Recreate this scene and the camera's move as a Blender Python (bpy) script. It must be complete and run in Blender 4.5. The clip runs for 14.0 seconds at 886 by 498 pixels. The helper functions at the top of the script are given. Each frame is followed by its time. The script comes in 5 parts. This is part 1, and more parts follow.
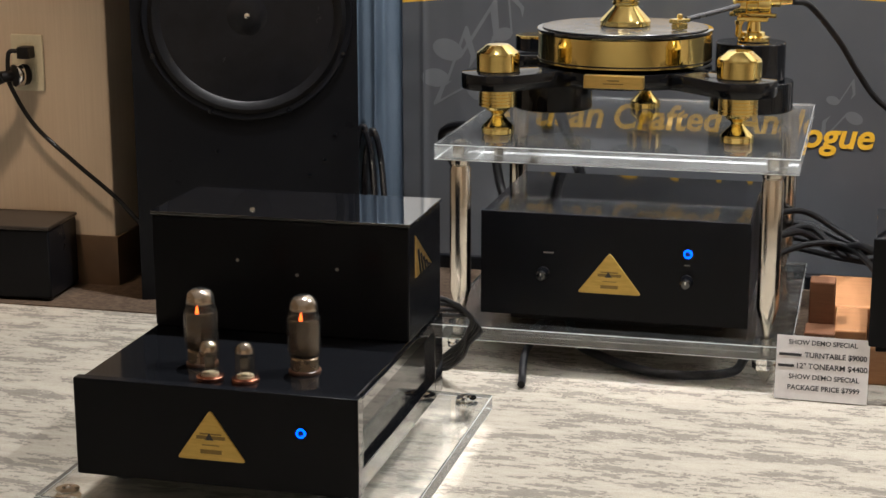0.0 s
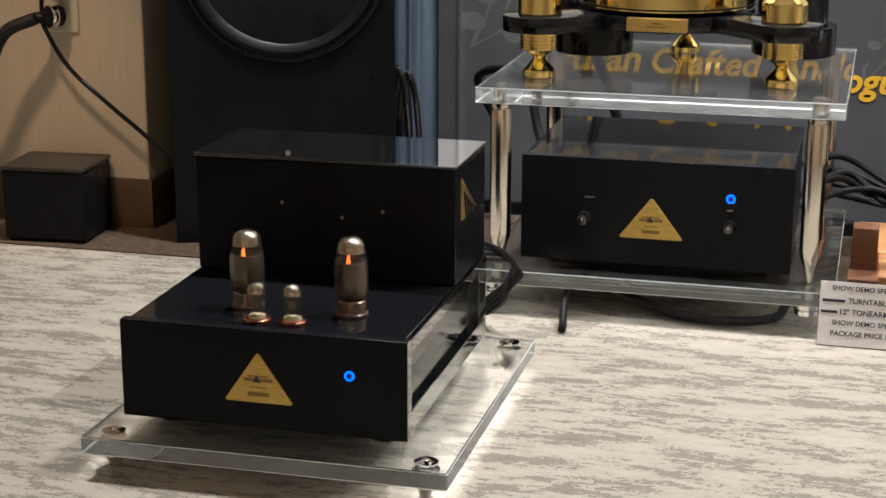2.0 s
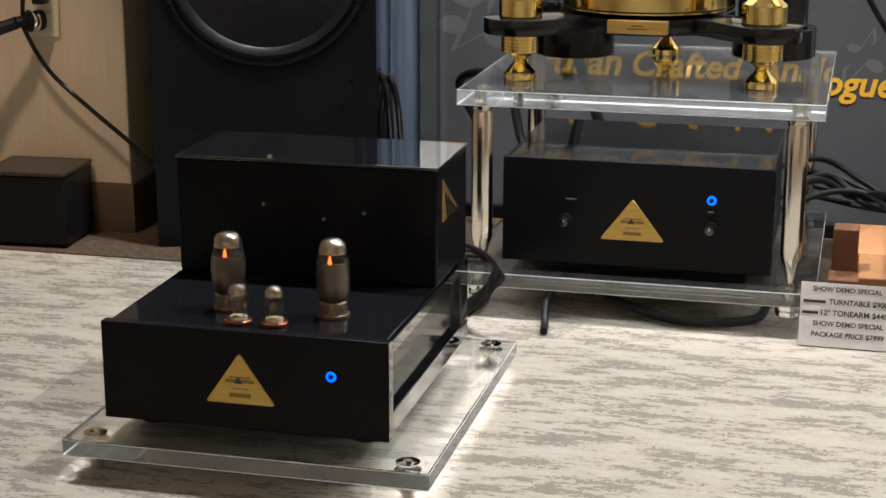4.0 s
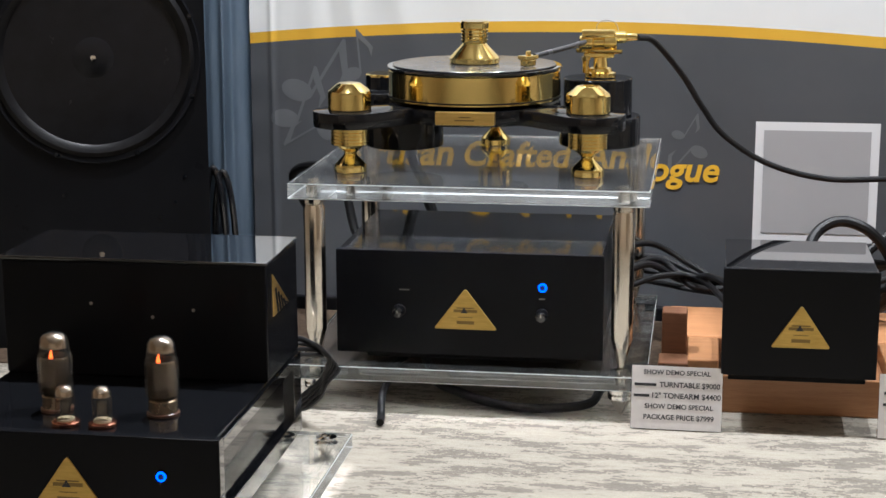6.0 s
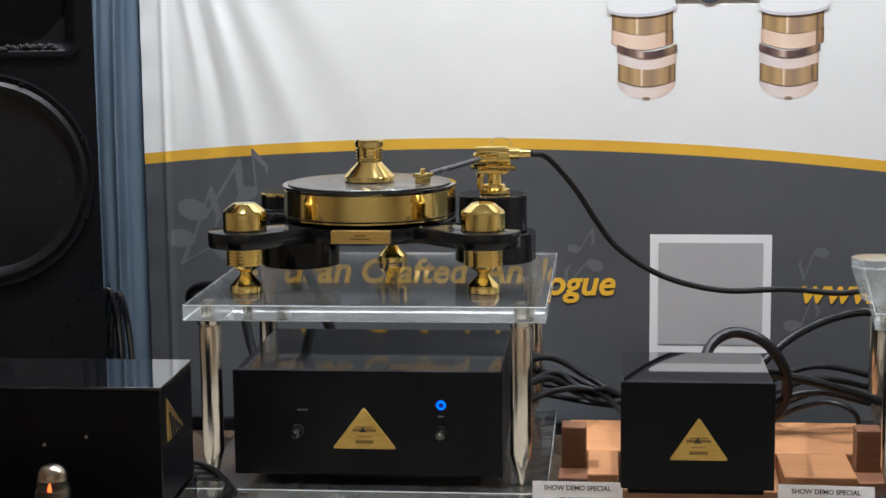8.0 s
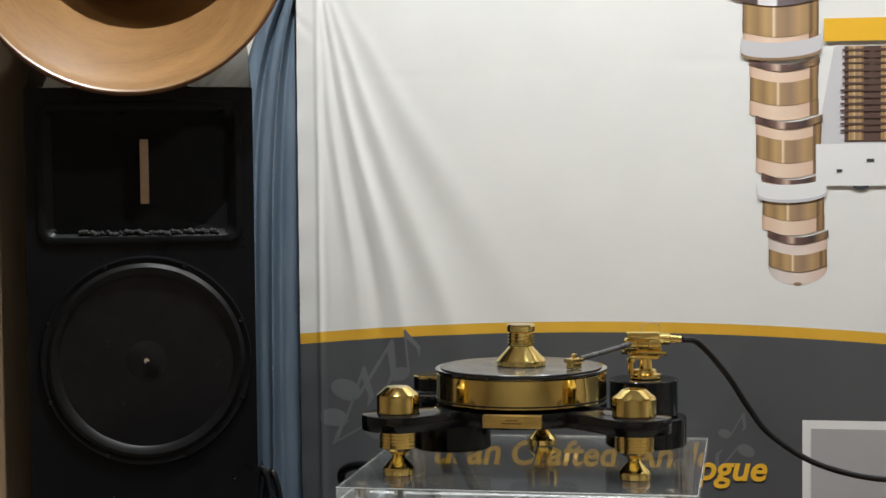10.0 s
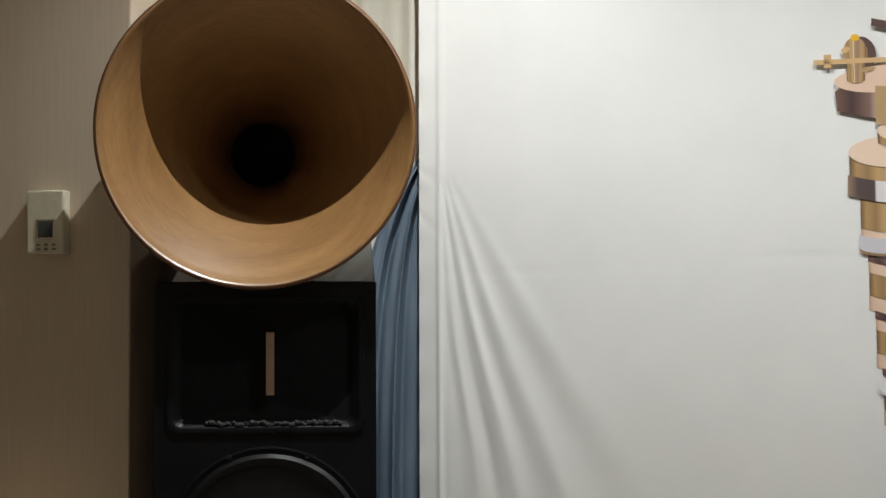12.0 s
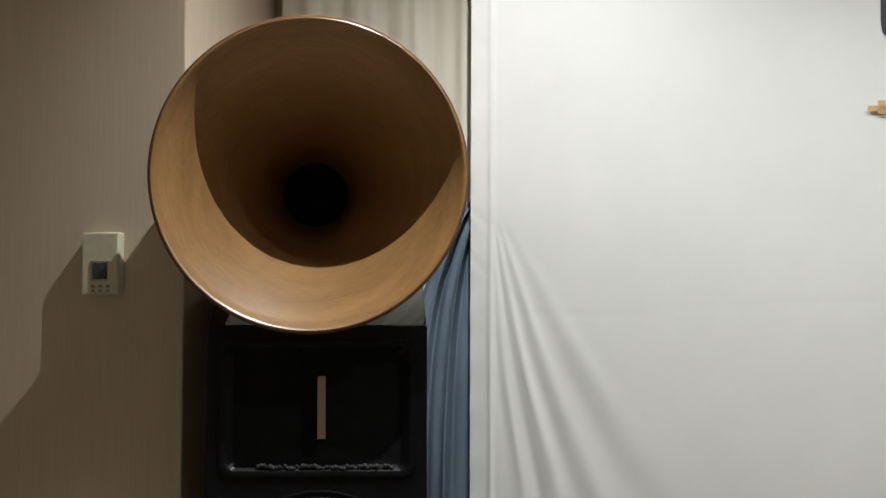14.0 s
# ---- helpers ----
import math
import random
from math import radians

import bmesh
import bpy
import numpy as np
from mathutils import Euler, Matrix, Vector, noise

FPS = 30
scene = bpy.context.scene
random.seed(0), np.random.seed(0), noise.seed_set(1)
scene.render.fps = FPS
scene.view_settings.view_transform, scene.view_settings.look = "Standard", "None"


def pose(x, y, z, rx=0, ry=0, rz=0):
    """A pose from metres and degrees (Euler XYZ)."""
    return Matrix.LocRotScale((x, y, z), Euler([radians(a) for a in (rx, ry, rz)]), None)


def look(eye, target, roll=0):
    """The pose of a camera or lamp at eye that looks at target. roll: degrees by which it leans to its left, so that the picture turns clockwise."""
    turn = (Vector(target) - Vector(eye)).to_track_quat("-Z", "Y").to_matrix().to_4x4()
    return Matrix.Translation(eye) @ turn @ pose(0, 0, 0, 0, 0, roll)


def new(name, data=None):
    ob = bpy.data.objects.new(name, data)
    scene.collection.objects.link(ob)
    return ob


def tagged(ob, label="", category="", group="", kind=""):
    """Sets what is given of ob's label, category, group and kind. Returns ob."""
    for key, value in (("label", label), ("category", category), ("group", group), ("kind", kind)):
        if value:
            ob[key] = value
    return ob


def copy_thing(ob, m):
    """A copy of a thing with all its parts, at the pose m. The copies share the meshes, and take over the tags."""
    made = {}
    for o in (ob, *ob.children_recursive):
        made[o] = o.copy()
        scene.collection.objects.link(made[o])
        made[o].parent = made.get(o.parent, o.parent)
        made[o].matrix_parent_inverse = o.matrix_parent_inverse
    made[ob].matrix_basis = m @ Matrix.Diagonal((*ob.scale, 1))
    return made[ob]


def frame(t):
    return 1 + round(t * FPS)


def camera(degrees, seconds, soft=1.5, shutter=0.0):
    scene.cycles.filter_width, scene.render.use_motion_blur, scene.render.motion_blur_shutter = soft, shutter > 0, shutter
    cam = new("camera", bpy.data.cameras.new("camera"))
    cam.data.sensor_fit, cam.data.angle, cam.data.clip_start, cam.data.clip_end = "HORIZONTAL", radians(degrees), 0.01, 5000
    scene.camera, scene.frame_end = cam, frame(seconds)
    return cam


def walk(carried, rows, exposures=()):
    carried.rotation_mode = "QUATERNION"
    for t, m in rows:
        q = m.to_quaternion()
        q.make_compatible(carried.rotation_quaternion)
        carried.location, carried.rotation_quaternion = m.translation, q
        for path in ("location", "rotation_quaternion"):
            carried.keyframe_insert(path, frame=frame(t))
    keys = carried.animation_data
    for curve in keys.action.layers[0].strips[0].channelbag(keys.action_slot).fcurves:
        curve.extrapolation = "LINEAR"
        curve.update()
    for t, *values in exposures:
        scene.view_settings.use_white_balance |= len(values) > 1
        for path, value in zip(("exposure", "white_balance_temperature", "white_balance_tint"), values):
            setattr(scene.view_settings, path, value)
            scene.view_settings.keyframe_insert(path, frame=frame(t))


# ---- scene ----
cam = camera(28.9, 14.0)
PATH = [
    (0, (0.478, -2.8, 0.909), (0.005, -0.916, 0.435), -0.1),
    (0.5, (0.457, -2.802, 0.907), (-0.025, -0.924, 0.414), -0.3),
    (1, (0.443, -2.802, 0.905), (-0.04, -0.929, 0.397), -0.2),
    (1.5, (0.435, -2.802, 0.903), (-0.047, -0.933, 0.379), -0.1),
    (2, (0.425, -2.798, 0.897), (-0.056, -0.931, 0.365), 0.1),
    (4.5, (0.433, -2.805, 0.888), (-0.014, -0.924, 0.374), -0.0),
    (5, (0.441, -2.808, 0.891), (0.036, -0.911, 0.401), 0.0),
    (5.5, (0.45, -2.809, 0.893), (0.095, -0.895, 0.435), -0.1),
    (6, (0.46, -2.804, 0.896), (0.162, -0.873, 0.473), -0.2),
    (6.5, (0.47, -2.803, 0.897), (0.249, -0.855, 0.506), -0.3),
    (7, (0.481, -2.797, 0.896), (0.308, -0.838, 0.531), -0.6),
    (9.5, (0.458, -2.821, 0.937), (0.16, -0.849, 0.781), -0.7),
    (10, (0.464, -2.835, 0.942), (0.108, -0.87, 0.84), -0.6),
    (10.5, (0.465, -2.845, 0.945), (0.061, -0.887, 0.903), -0.5),
    (11, (0.465, -2.87, 0.955), (0.028, -0.919, 0.969), -0.5),
    (11.5, (0.468, -2.877, 0.965), (0.005, -0.932, 1.027), -0.5),
    (12, (0.462, -2.884, 0.957), (-0.022, -0.946, 1.072), -0.3),
    (12.5, (0.464, -2.895, 0.949), (-0.041, -0.966, 1.106), -0.2),
    (13, (0.459, -2.901, 0.972), (-0.06, -0.977, 1.138), 0.0),
    (13.5, (0.461, -2.9, 1.0), (-0.071, -0.978, 1.153), 0.2),
    (14, (0.463, -2.896, 1.037), (-0.077, -0.975, 1.157), 0.1),
]
EXPOSURES = [(0.0, 0.46, 6230, 11), (4.5, 0.47, 6120, 11), (5.5, 0.47, 5980, 10), (6.5, 0.44, 5680, 10), (7.2, 0.40, 5630, 10), (9.3, 0.06, 6150, 7), (11.0, -0.33, 6200, 7), (12.5, -0.53, 6200, 6), (14.0, -0.52, 6200, 6)]
walk(cam, [(t, look(eye, target, roll)) for t, eye, target, roll in PATH], EXPOSURES)

# ---- world and lights ----
world = bpy.data.worlds.new("world")
scene.world = world
world.use_nodes = True
world.node_tree.nodes["Background"].inputs[0].default_value = (0.9, 0.95, 1.0, 1)
world.node_tree.nodes["Background"].inputs[1].default_value = 0.05

CEIL = 2.55


def spot(name, eye, target, power, angle, blend, radius, colour):
    la = bpy.data.lights.new(name, "SPOT")
    la.energy, la.spot_size, la.spot_blend, la.shadow_soft_size, la.color = power, radians(angle), blend, radius, colour
    ob = new(name, la)
    ob.matrix_world = look(eye, target)
    return ob


WARM, NEUT = (1.0, 0.93, 0.84), (1.0, 0.975, 0.94)
DOWN = [(-0.27, 0.055), (0.72, 0.0), (1.7, 0.0)]
for dx, dy in DOWN:
    spot("downlight_lamp", (dx, dy, CEIL - 0.05), (dx, dy - 0.15, 0), 166 if dx < 0 else 118, 126 if dx < 0 else 119, 1.0, 0.0, NEUT)
FAR_DOWN = [(-1.7, -5.15), (-0.4, -5.15), (0.9, -5.15), (2.2, -5.15), (-0.6, -3.2), (1.3, -3.2)]
for dx, dy in FAR_DOWN:
    spot("downlight_lamp", (dx, dy, CEIL - 0.05), (dx, dy, 0), 72 if dy < -4 else 18, 100, 1.0, 0.05, WARM)
spot("downlight_lamp", (-1.25, -0.75, CEIL - 0.05), (-1.20, 0.345, 0.06), 88, 17, 1.0, 0.10, (1.0, 0.71, 0.47))

# ---- materials ----


def mat(name, colour, rough=0.5, metal=0.0, coat=0.0, trans=0.0, ior=1.5, spec=0.5):
    m = bpy.data.materials.new(name)
    m.use_nodes = True
    b = m.node_tree.nodes["Principled BSDF"]
    b.inputs["Base Color"].default_value = (*colour, 1)
    b.inputs["Roughness"].default_value = rough
    b.inputs["Metallic"].default_value = metal
    b.inputs["Coat Weight"].default_value = coat
    b.inputs["Transmission Weight"].default_value = trans
    b.inputs["IOR"].default_value = ior
    b.inputs["Specular IOR Level"].default_value = spec
    return m


def nd(m, kind, **kw):
    n = m.node_tree.nodes.new(kind)
    for k, v in kw.items():
        if k == "operation":
            n.operation = v
        elif k == "data_type":
            n.data_type = v
        elif k == "blend_type":
            n.blend_type = v
        elif k == "wave_type":
            n.wave_type = v
        elif k == "bands_direction":
            n.bands_direction = v
        else:
            n.inputs[k].default_value = v
    return n


def link(m, a, ai, b, bi):
    m.node_tree.links.new(a.outputs[ai], b.inputs[bi])


def bsdf(m):
    return m.node_tree.nodes["Principled BSDF"]


def coords(m, scale=(1, 1, 1), turn=(0, 0, 0)):
    tc = nd(m, "ShaderNodeTexCoord")
    mp = nd(m, "ShaderNodeMapping")
    mp.inputs["Scale"].default_value = scale
    mp.inputs["Rotation"].default_value = turn
    link(m, tc, "Object", mp, "Vector")
    return mp


def noise_tex(m, mp, scale, detail=3.0, rough=0.5, dist=0.0):
    n = nd(m, "ShaderNodeTexNoise", Scale=scale, Detail=detail, Roughness=rough, Distortion=dist)
    link(m, mp, "Vector", n, "Vector")
    return n


def ramp(m, src, out, stops):
    r = nd(m, "ShaderNodeValToRGB")
    els = r.color_ramp.elements
    while len(els) < len(stops):
        els.new(0.5)
    for e, (p, c) in zip(els, stops):
        e.position, e.color = p, (*c, 1)
    link(m, src, out, r, "Fac")
    return r


def bump(m, src, out, strength, dist):
    b = nd(m, "ShaderNodeBump", Strength=strength, Distance=dist)
    link(m, src, out, b, "Height")
    link(m, b, "Normal", bsdf(m), "Normal")


def worn(m, scale, lo, hi):
    """Roughness that drifts between lo and hi: smears and dust."""
    n = noise_tex(m, coords(m), scale, 5.0, 0.6)
    r = nd(m, "ShaderNodeMapRange")
    r.inputs["From Min"].default_value, r.inputs["From Max"].default_value = 0.35, 0.7
    r.inputs["To Min"].default_value, r.inputs["To Max"].default_value = lo, hi
    link(m, n, "Fac", r, "Value")
    link(m, r, "Result", bsdf(m), "Roughness")
    return m


def varied(m, scale, a, b, aniso=(1, 1, 1), bumped=0.0, detail=5.0):
    n = noise_tex(m, coords(m, aniso), scale, detail, 0.6)
    r = ramp(m, n, "Fac", [(0.3, a), (0.7, b)])
    link(m, r, "Color", bsdf(m), "Base Color")
    if bumped:
        bump(m, n, "Fac", bumped, 0.002)
    return m


BLACK_GLOSS = worn(mat("black_gloss", (0.007, 0.0075, 0.009), 0.06, spec=0.4), 6.0, 0.03, 0.10)
BLACK_MIRROR = worn(mat("polished_black_acrylic", (0.006, 0.0065, 0.008), 0.03, coat=1.0, spec=0.5), 6.0, 0.02, 0.05)
bsdf(BLACK_MIRROR).inputs["Coat IOR"].default_value = 1.6
bsdf(BLACK_MIRROR).inputs["Coat Roughness"].default_value = 0.02
BLACK_PANEL = worn(mat("black_front_panel", (0.0085, 0.009, 0.011), 0.2, spec=0.09), 6.0, 0.14, 0.26)
BLACK_SATIN = worn(varied(mat("black_satin", (0.005, 0.005, 0.006), 0.35, spec=0.12), 8.0, (0.005, 0.0053, 0.0065), (0.008, 0.0084, 0.010)), 9.0, 0.26, 0.40)
BLACK_MATTE = varied(mat("black_matte", (0.012, 0.012, 0.012), 0.7, spec=0.12), 40.0, (0.005, 0.005, 0.006), (0.008, 0.008, 0.009), bumped=0.2)
RUBBER = varied(mat("black_rubber", (0.006, 0.006, 0.007), 0.45, spec=0.3), 60.0, (0.004, 0.004, 0.005), (0.010, 0.010, 0.011))
SURROUND = varied(mat("rubber_surround", (0.006, 0.006, 0.007), 0.40, spec=0.22), 60.0, (0.004, 0.004, 0.005), (0.009, 0.009, 0.010))
CONE = worn(varied(mat("coated_cone", (0.006, 0.006, 0.007), 0.25, spec=0.25), 30.0, (0.007, 0.007, 0.008), (0.011, 0.011, 0.013), bumped=0.06), 10.0, 0.16, 0.30)
GOLD = worn(mat("polished_gold", (1.0, 0.78, 0.29), 0.1, 1.0), 12.0, 0.06, 0.15)
BRASS = varied(worn(mat("brushed_gold_plate", (0.72, 0.5, 0.16), 0.35, 1.0), 30.0, 0.28, 0.45), 25.0, (0.66, 0.45, 0.14), (0.8, 0.57, 0.2), (1, 1, 6))
BRASS_FLAT = varied(mat("gold_foil_label", (0.62, 0.42, 0.10), 0.4, 0.55), 25.0, (0.55, 0.36, 0.08), (0.70, 0.48, 0.13), (1, 1, 6))
BRASS_DARK = mat("engraved_gold", (0.25, 0.165, 0.05), 0.5, 0.5)
NICKEL = worn(mat("satin_nickel", (0.74, 0.69, 0.61), 0.22, 1.0), 14.0, 0.14, 0.26)
CHROME = worn(mat("chrome", (0.85, 0.84, 0.82), 0.06, 1.0), 20.0, 0.03, 0.12)


def clear(name, tint, rough, milk):
    """Clear plastic: light passes straight, gloss by Fresnel, and a little milk from scratches and light caught inside."""
    m = mat(name, (0.86, 0.9, 0.9), 0.3)
    out = m.node_tree.nodes["Material Output"]
    tr, gl = nd(m, "ShaderNodeBsdfTransparent"), nd(m, "ShaderNodeBsdfGlossy")
    tr.inputs[0].default_value, gl.inputs["Roughness"].default_value = (*tint, 1), rough
    lw = nd(m, "ShaderNodeLayerWeight", Blend=0.5)
    pw = nd(m, "ShaderNodeMath", operation="POWER")
    pw.inputs[1].default_value = 5.0
    link(m, lw, "Facing", pw, 0)
    fr = nd(m, "ShaderNodeMapRange")
    fr.inputs["To Min"].default_value, fr.inputs["To Max"].default_value = 0.04, 0.95
    link(m, pw, 0, fr, "Value")
    body, top = nd(m, "ShaderNodeMixShader"), nd(m, "ShaderNodeMixShader")
    n = noise_tex(m, coords(m), 22.0, 5.0, 0.65)
    r = nd(m, "ShaderNodeMapRange")
    r.inputs["To Min"].default_value, r.inputs["To Max"].default_value = milk * 0.4, milk * 1.6
    link(m, n, "Fac", r, "Value")
    link(m, r, "Result", body, 0)
    link(m, tr, 0, body, 1)
    link(m, bsdf(m), 0, body, 2)
    link(m, fr, 0, top, 0)
    link(m, body, 0, top, 1)
    link(m, gl, 0, top, 2)
    link(m, top, 0, out, 0)
    return m



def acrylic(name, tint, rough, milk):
    """Solid refracting plastic with white haze mixed in: faint for scratches, strong where it stands in for edge light.
    """
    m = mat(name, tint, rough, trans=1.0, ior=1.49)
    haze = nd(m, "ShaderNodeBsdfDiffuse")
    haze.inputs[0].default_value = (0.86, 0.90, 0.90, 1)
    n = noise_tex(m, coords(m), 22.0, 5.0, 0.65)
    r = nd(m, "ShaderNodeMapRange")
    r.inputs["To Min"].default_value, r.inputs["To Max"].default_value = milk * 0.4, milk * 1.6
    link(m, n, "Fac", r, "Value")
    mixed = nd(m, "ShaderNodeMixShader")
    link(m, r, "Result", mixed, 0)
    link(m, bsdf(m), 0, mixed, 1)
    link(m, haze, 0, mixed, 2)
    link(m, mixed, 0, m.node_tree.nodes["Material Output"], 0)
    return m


ACRYLIC = acrylic("clear_acrylic", (0.97, 0.985, 0.985), 0.0, 0.012)
# white haze in these two imitates the bright lines along slab edges
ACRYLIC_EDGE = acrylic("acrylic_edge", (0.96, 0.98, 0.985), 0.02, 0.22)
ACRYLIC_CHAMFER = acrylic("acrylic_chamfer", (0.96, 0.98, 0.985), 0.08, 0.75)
ACRYLIC_FOOT = clear("cloudy_acrylic", (0.80, 0.82, 0.82), 0.05, 0.22)
ACRYLIC_THIN = clear("thin_acrylic", (0.89, 0.91, 0.915), 0.012, 0.005)
GLASS = clear("tube_glass", (0.84, 0.79, 0.73), 0.01, 0.015)
GETTER = worn(mat("silver_getter", (0.62, 0.58, 0.53), 0.15, 1.0), 30.0, 0.08, 0.3)
PLATE_METAL = varied(mat("grey_anode", (0.13, 0.11, 0.09), 0.22, 0.85), 40.0, (0.09, 0.075, 0.06), (0.18, 0.15, 0.12))
TUBE_BASE = mat("brown_tube_base", (0.10, 0.05, 0.03), 0.35)
COPPER = mat("copper_ring", (0.70, 0.30, 0.20), 0.25, 1.0)
SIDE_GREY = worn(varied(mat("grey_side_panel", (0.30, 0.29, 0.27), 0.2, 0.3), 12.0, (0.25, 0.24, 0.22), (0.36, 0.35, 0.33)), 20.0, 0.12, 0.3)
PAPER = varied(mat("white_paper", (0.78, 0.75, 0.75), 0.6), 60.0, (0.74, 0.71, 0.71), (0.82, 0.79, 0.79))
INK = mat("black_ink", (0.03, 0.03, 0.035), 0.6)
PLASTIC = varied(mat("ivory_plastic", (0.62, 0.6, 0.5), 0.4), 80.0, (0.58, 0.545, 0.40), (0.66, 0.62, 0.48))
LCD = mat("grey_display", (0.06, 0.07, 0.07), 0.12)
WALLP = mat("wall_vinyl", (0.5, 0.45, 0.38), 0.65)
n1 = noise_tex(WALLP, coords(WALLP, (1, 1, 0.02)), 220.0, 4.0, 0.7)
n2 = noise_tex(WALLP, coords(WALLP, (1, 1, 0.35)), 5.0, 4.0, 0.6)
mx = nd(WALLP, "ShaderNodeMix", data_type="FLOAT")
mx.inputs[0].default_value = 0.45
link(WALLP, n1, "Fac", mx, 2)
link(WALLP, n2, "Fac", mx, 3)
link(WALLP, ramp(WALLP, mx, 0, [(0.3, (0.53, 0.435, 0.33)), (0.7, (0.65, 0.55, 0.43))]), "Color", bsdf(WALLP), "Base Color")
bump(WALLP, n1, "Fac", 0.25, 0.001)
CEILM = varied(mat("ceiling_paint", (0.75, 0.73, 0.7), 0.8), 5.0, (0.72, 0.7, 0.67), (0.78, 0.76, 0.73))
BASEB = varied(mat("brown_vinyl_base", (0.10, 0.065, 0.04), 0.4), 12.0, (0.085, 0.055, 0.033), (0.12, 0.078, 0.048))


def wood(name, a, b, rough, grain=(1, 14, 14), scale=6.0, coat=0.0):
    m = mat(name, a, rough, coat=coat)
    mp = coords(m, grain)
    n = noise_tex(m, mp, scale, 6.0, 0.65, 0.6)
    f = noise_tex(m, mp, scale * 9, 3.0, 0.6)
    k = nd(m, "ShaderNodeMix", data_type="FLOAT")
    k.inputs[0].default_value = 0.35
    link(m, n, "Fac", k, 2)
    link(m, f, "Fac", k, 3)
    link(m, ramp(m, k, 0, [(0.3, a), (0.7, b)]), "Color", bsdf(m), "Base Color")
    bump(m, f, "Fac", 0.1, 0.0006)
    return m


CHERRY = wood("cherry_wood", (0.36, 0.16, 0.065), (0.54, 0.27, 0.125), 0.35)
WALNUT = wood("dark_wood", (0.12, 0.05, 0.025), (0.2, 0.09, 0.045), 0.6)
bsdf(WALNUT).inputs["Specular IOR Level"].default_value = 0.25
HORN_WOOD = wood("turned_horn_wood", (0.165, 0.083, 0.028), (0.345, 0.190, 0.072), 0.34, (1, 5, 1), 5.0, 1.0)
bsdf(HORN_WOOD).inputs["Coat Roughness"].default_value = 0.34
STRIPW = wood("slot_wood", (0.24, 0.15, 0.09), (0.34, 0.23, 0.15), 0.5)

CARPET = mat("carpet", (0.5, 0.45, 0.38), 0.95, spec=0.1)
# tufts: the pattern steps from loop to loop, with ragged edges
ctc = nd(CARPET, "ShaderNodeTexCoord")
csn = nd(CARPET, "ShaderNodeVectorMath", operation="SNAP")
csn.inputs[1].default_value = (0.0036, 0.0030, 1.0)
link(CARPET, ctc, "Object", csn, 0)


def carpet_noise(scale, aniso, detail, rough):
    mp = nd(CARPET, "ShaderNodeMapping")
    mp.inputs["Scale"].default_value = aniso
    link(CARPET, csn, 0, mp, "Vector")
    return noise_tex(CARPET, mp, scale, detail, rough, 0.0)


def carpet_mix(a, ai, b, bi, k, kind="FLOAT", blend="MIX"):
    n = nd(CARPET, "ShaderNodeMix", data_type=kind, blend_type=blend)
    n.inputs[0].default_value = k
    link(CARPET, a, ai, n, 2 if kind == "FLOAT" else 6)
    link(CARPET, b, bi, n, 3 if kind == "FLOAT" else 7)
    return n


cb = carpet_noise(6.4, (1.0, 3.4, 1.0), 7.0, 0.70)
cs = carpet_noise(17.0, (1.0, 3.6, 1.0), 4.0, 0.75)
cj = carpet_noise(95.0, (1.0, 1.7, 1.0), 2.0, 0.6)
cmix = carpet_mix(carpet_mix(cb, "Fac", cs, "Fac", 0.36), 0, cj, "Fac", 0.13)
cr = ramp(CARPET, cmix, 0, [(0.38, (0.225, 0.205, 0.172)), (0.455, (0.285, 0.260, 0.218)), (0.474, (0.240, 0.216, 0.180)), (0.482, (0.410, 0.370, 0.305)), (0.56, (0.475, 0.432, 0.358)), (0.66, (0.50, 0.458, 0.38))])
cf = noise_tex(CARPET, coords(CARPET), 420.0, 2.0, 0.7)
cg = carpet_mix(cr, "Color", ramp(CARPET, cf, "Fac", [(0.3, (0.55, 0.55, 0.55)), (0.7, (1, 1, 1))]), "Color", 0.5, "RGBA", "MULTIPLY")
link(CARPET, cg, 2, bsdf(CARPET), "Base Color")
bump(CARPET, cf, "Fac", 0.6, 0.004)

DRAPE = mat("blue_drape", (0.16, 0.24, 0.34), 0.6)
dn = noise_tex(DRAPE, coords(DRAPE, (1, 1, 0.15)), 30.0, 5.0, 0.6)
link(DRAPE, ramp(DRAPE, dn, "Fac", [(0.3, (0.125, 0.175, 0.235)), (0.7, (0.20, 0.26, 0.335))]), "Color", bsdf(DRAPE), "Base Color")
bump(DRAPE, dn, "Fac", 0.15, 0.002)
SHEER = varied(mat("cream_curtain", (0.5, 0.48, 0.41), 0.8), 50.0, (0.70, 0.68, 0.59), (0.78, 0.76, 0.67), (1, 1, 0.05), 0.15)

BANNER = mat("printed_banner", (0.8, 0.8, 0.8), 0.42)
btc = nd(BANNER, "ShaderNodeTexCoord")
bsx = nd(BANNER, "ShaderNodeSeparateXYZ")
link(BANNER, btc, "Object", bsx, "Vector")


def bm_math(op, a, b):
    n = nd(BANNER, "ShaderNodeMath", operation=op)
    for i, v in enumerate((a, b)):
        if isinstance(v, (int, float)):
            n.inputs[i].default_value = v
        else:
            BANNER.node_tree.links.new(v, n.inputs[i])
    return n.outputs[0]


bx, bz = bsx.outputs["X"], bsx.outputs["Z"]
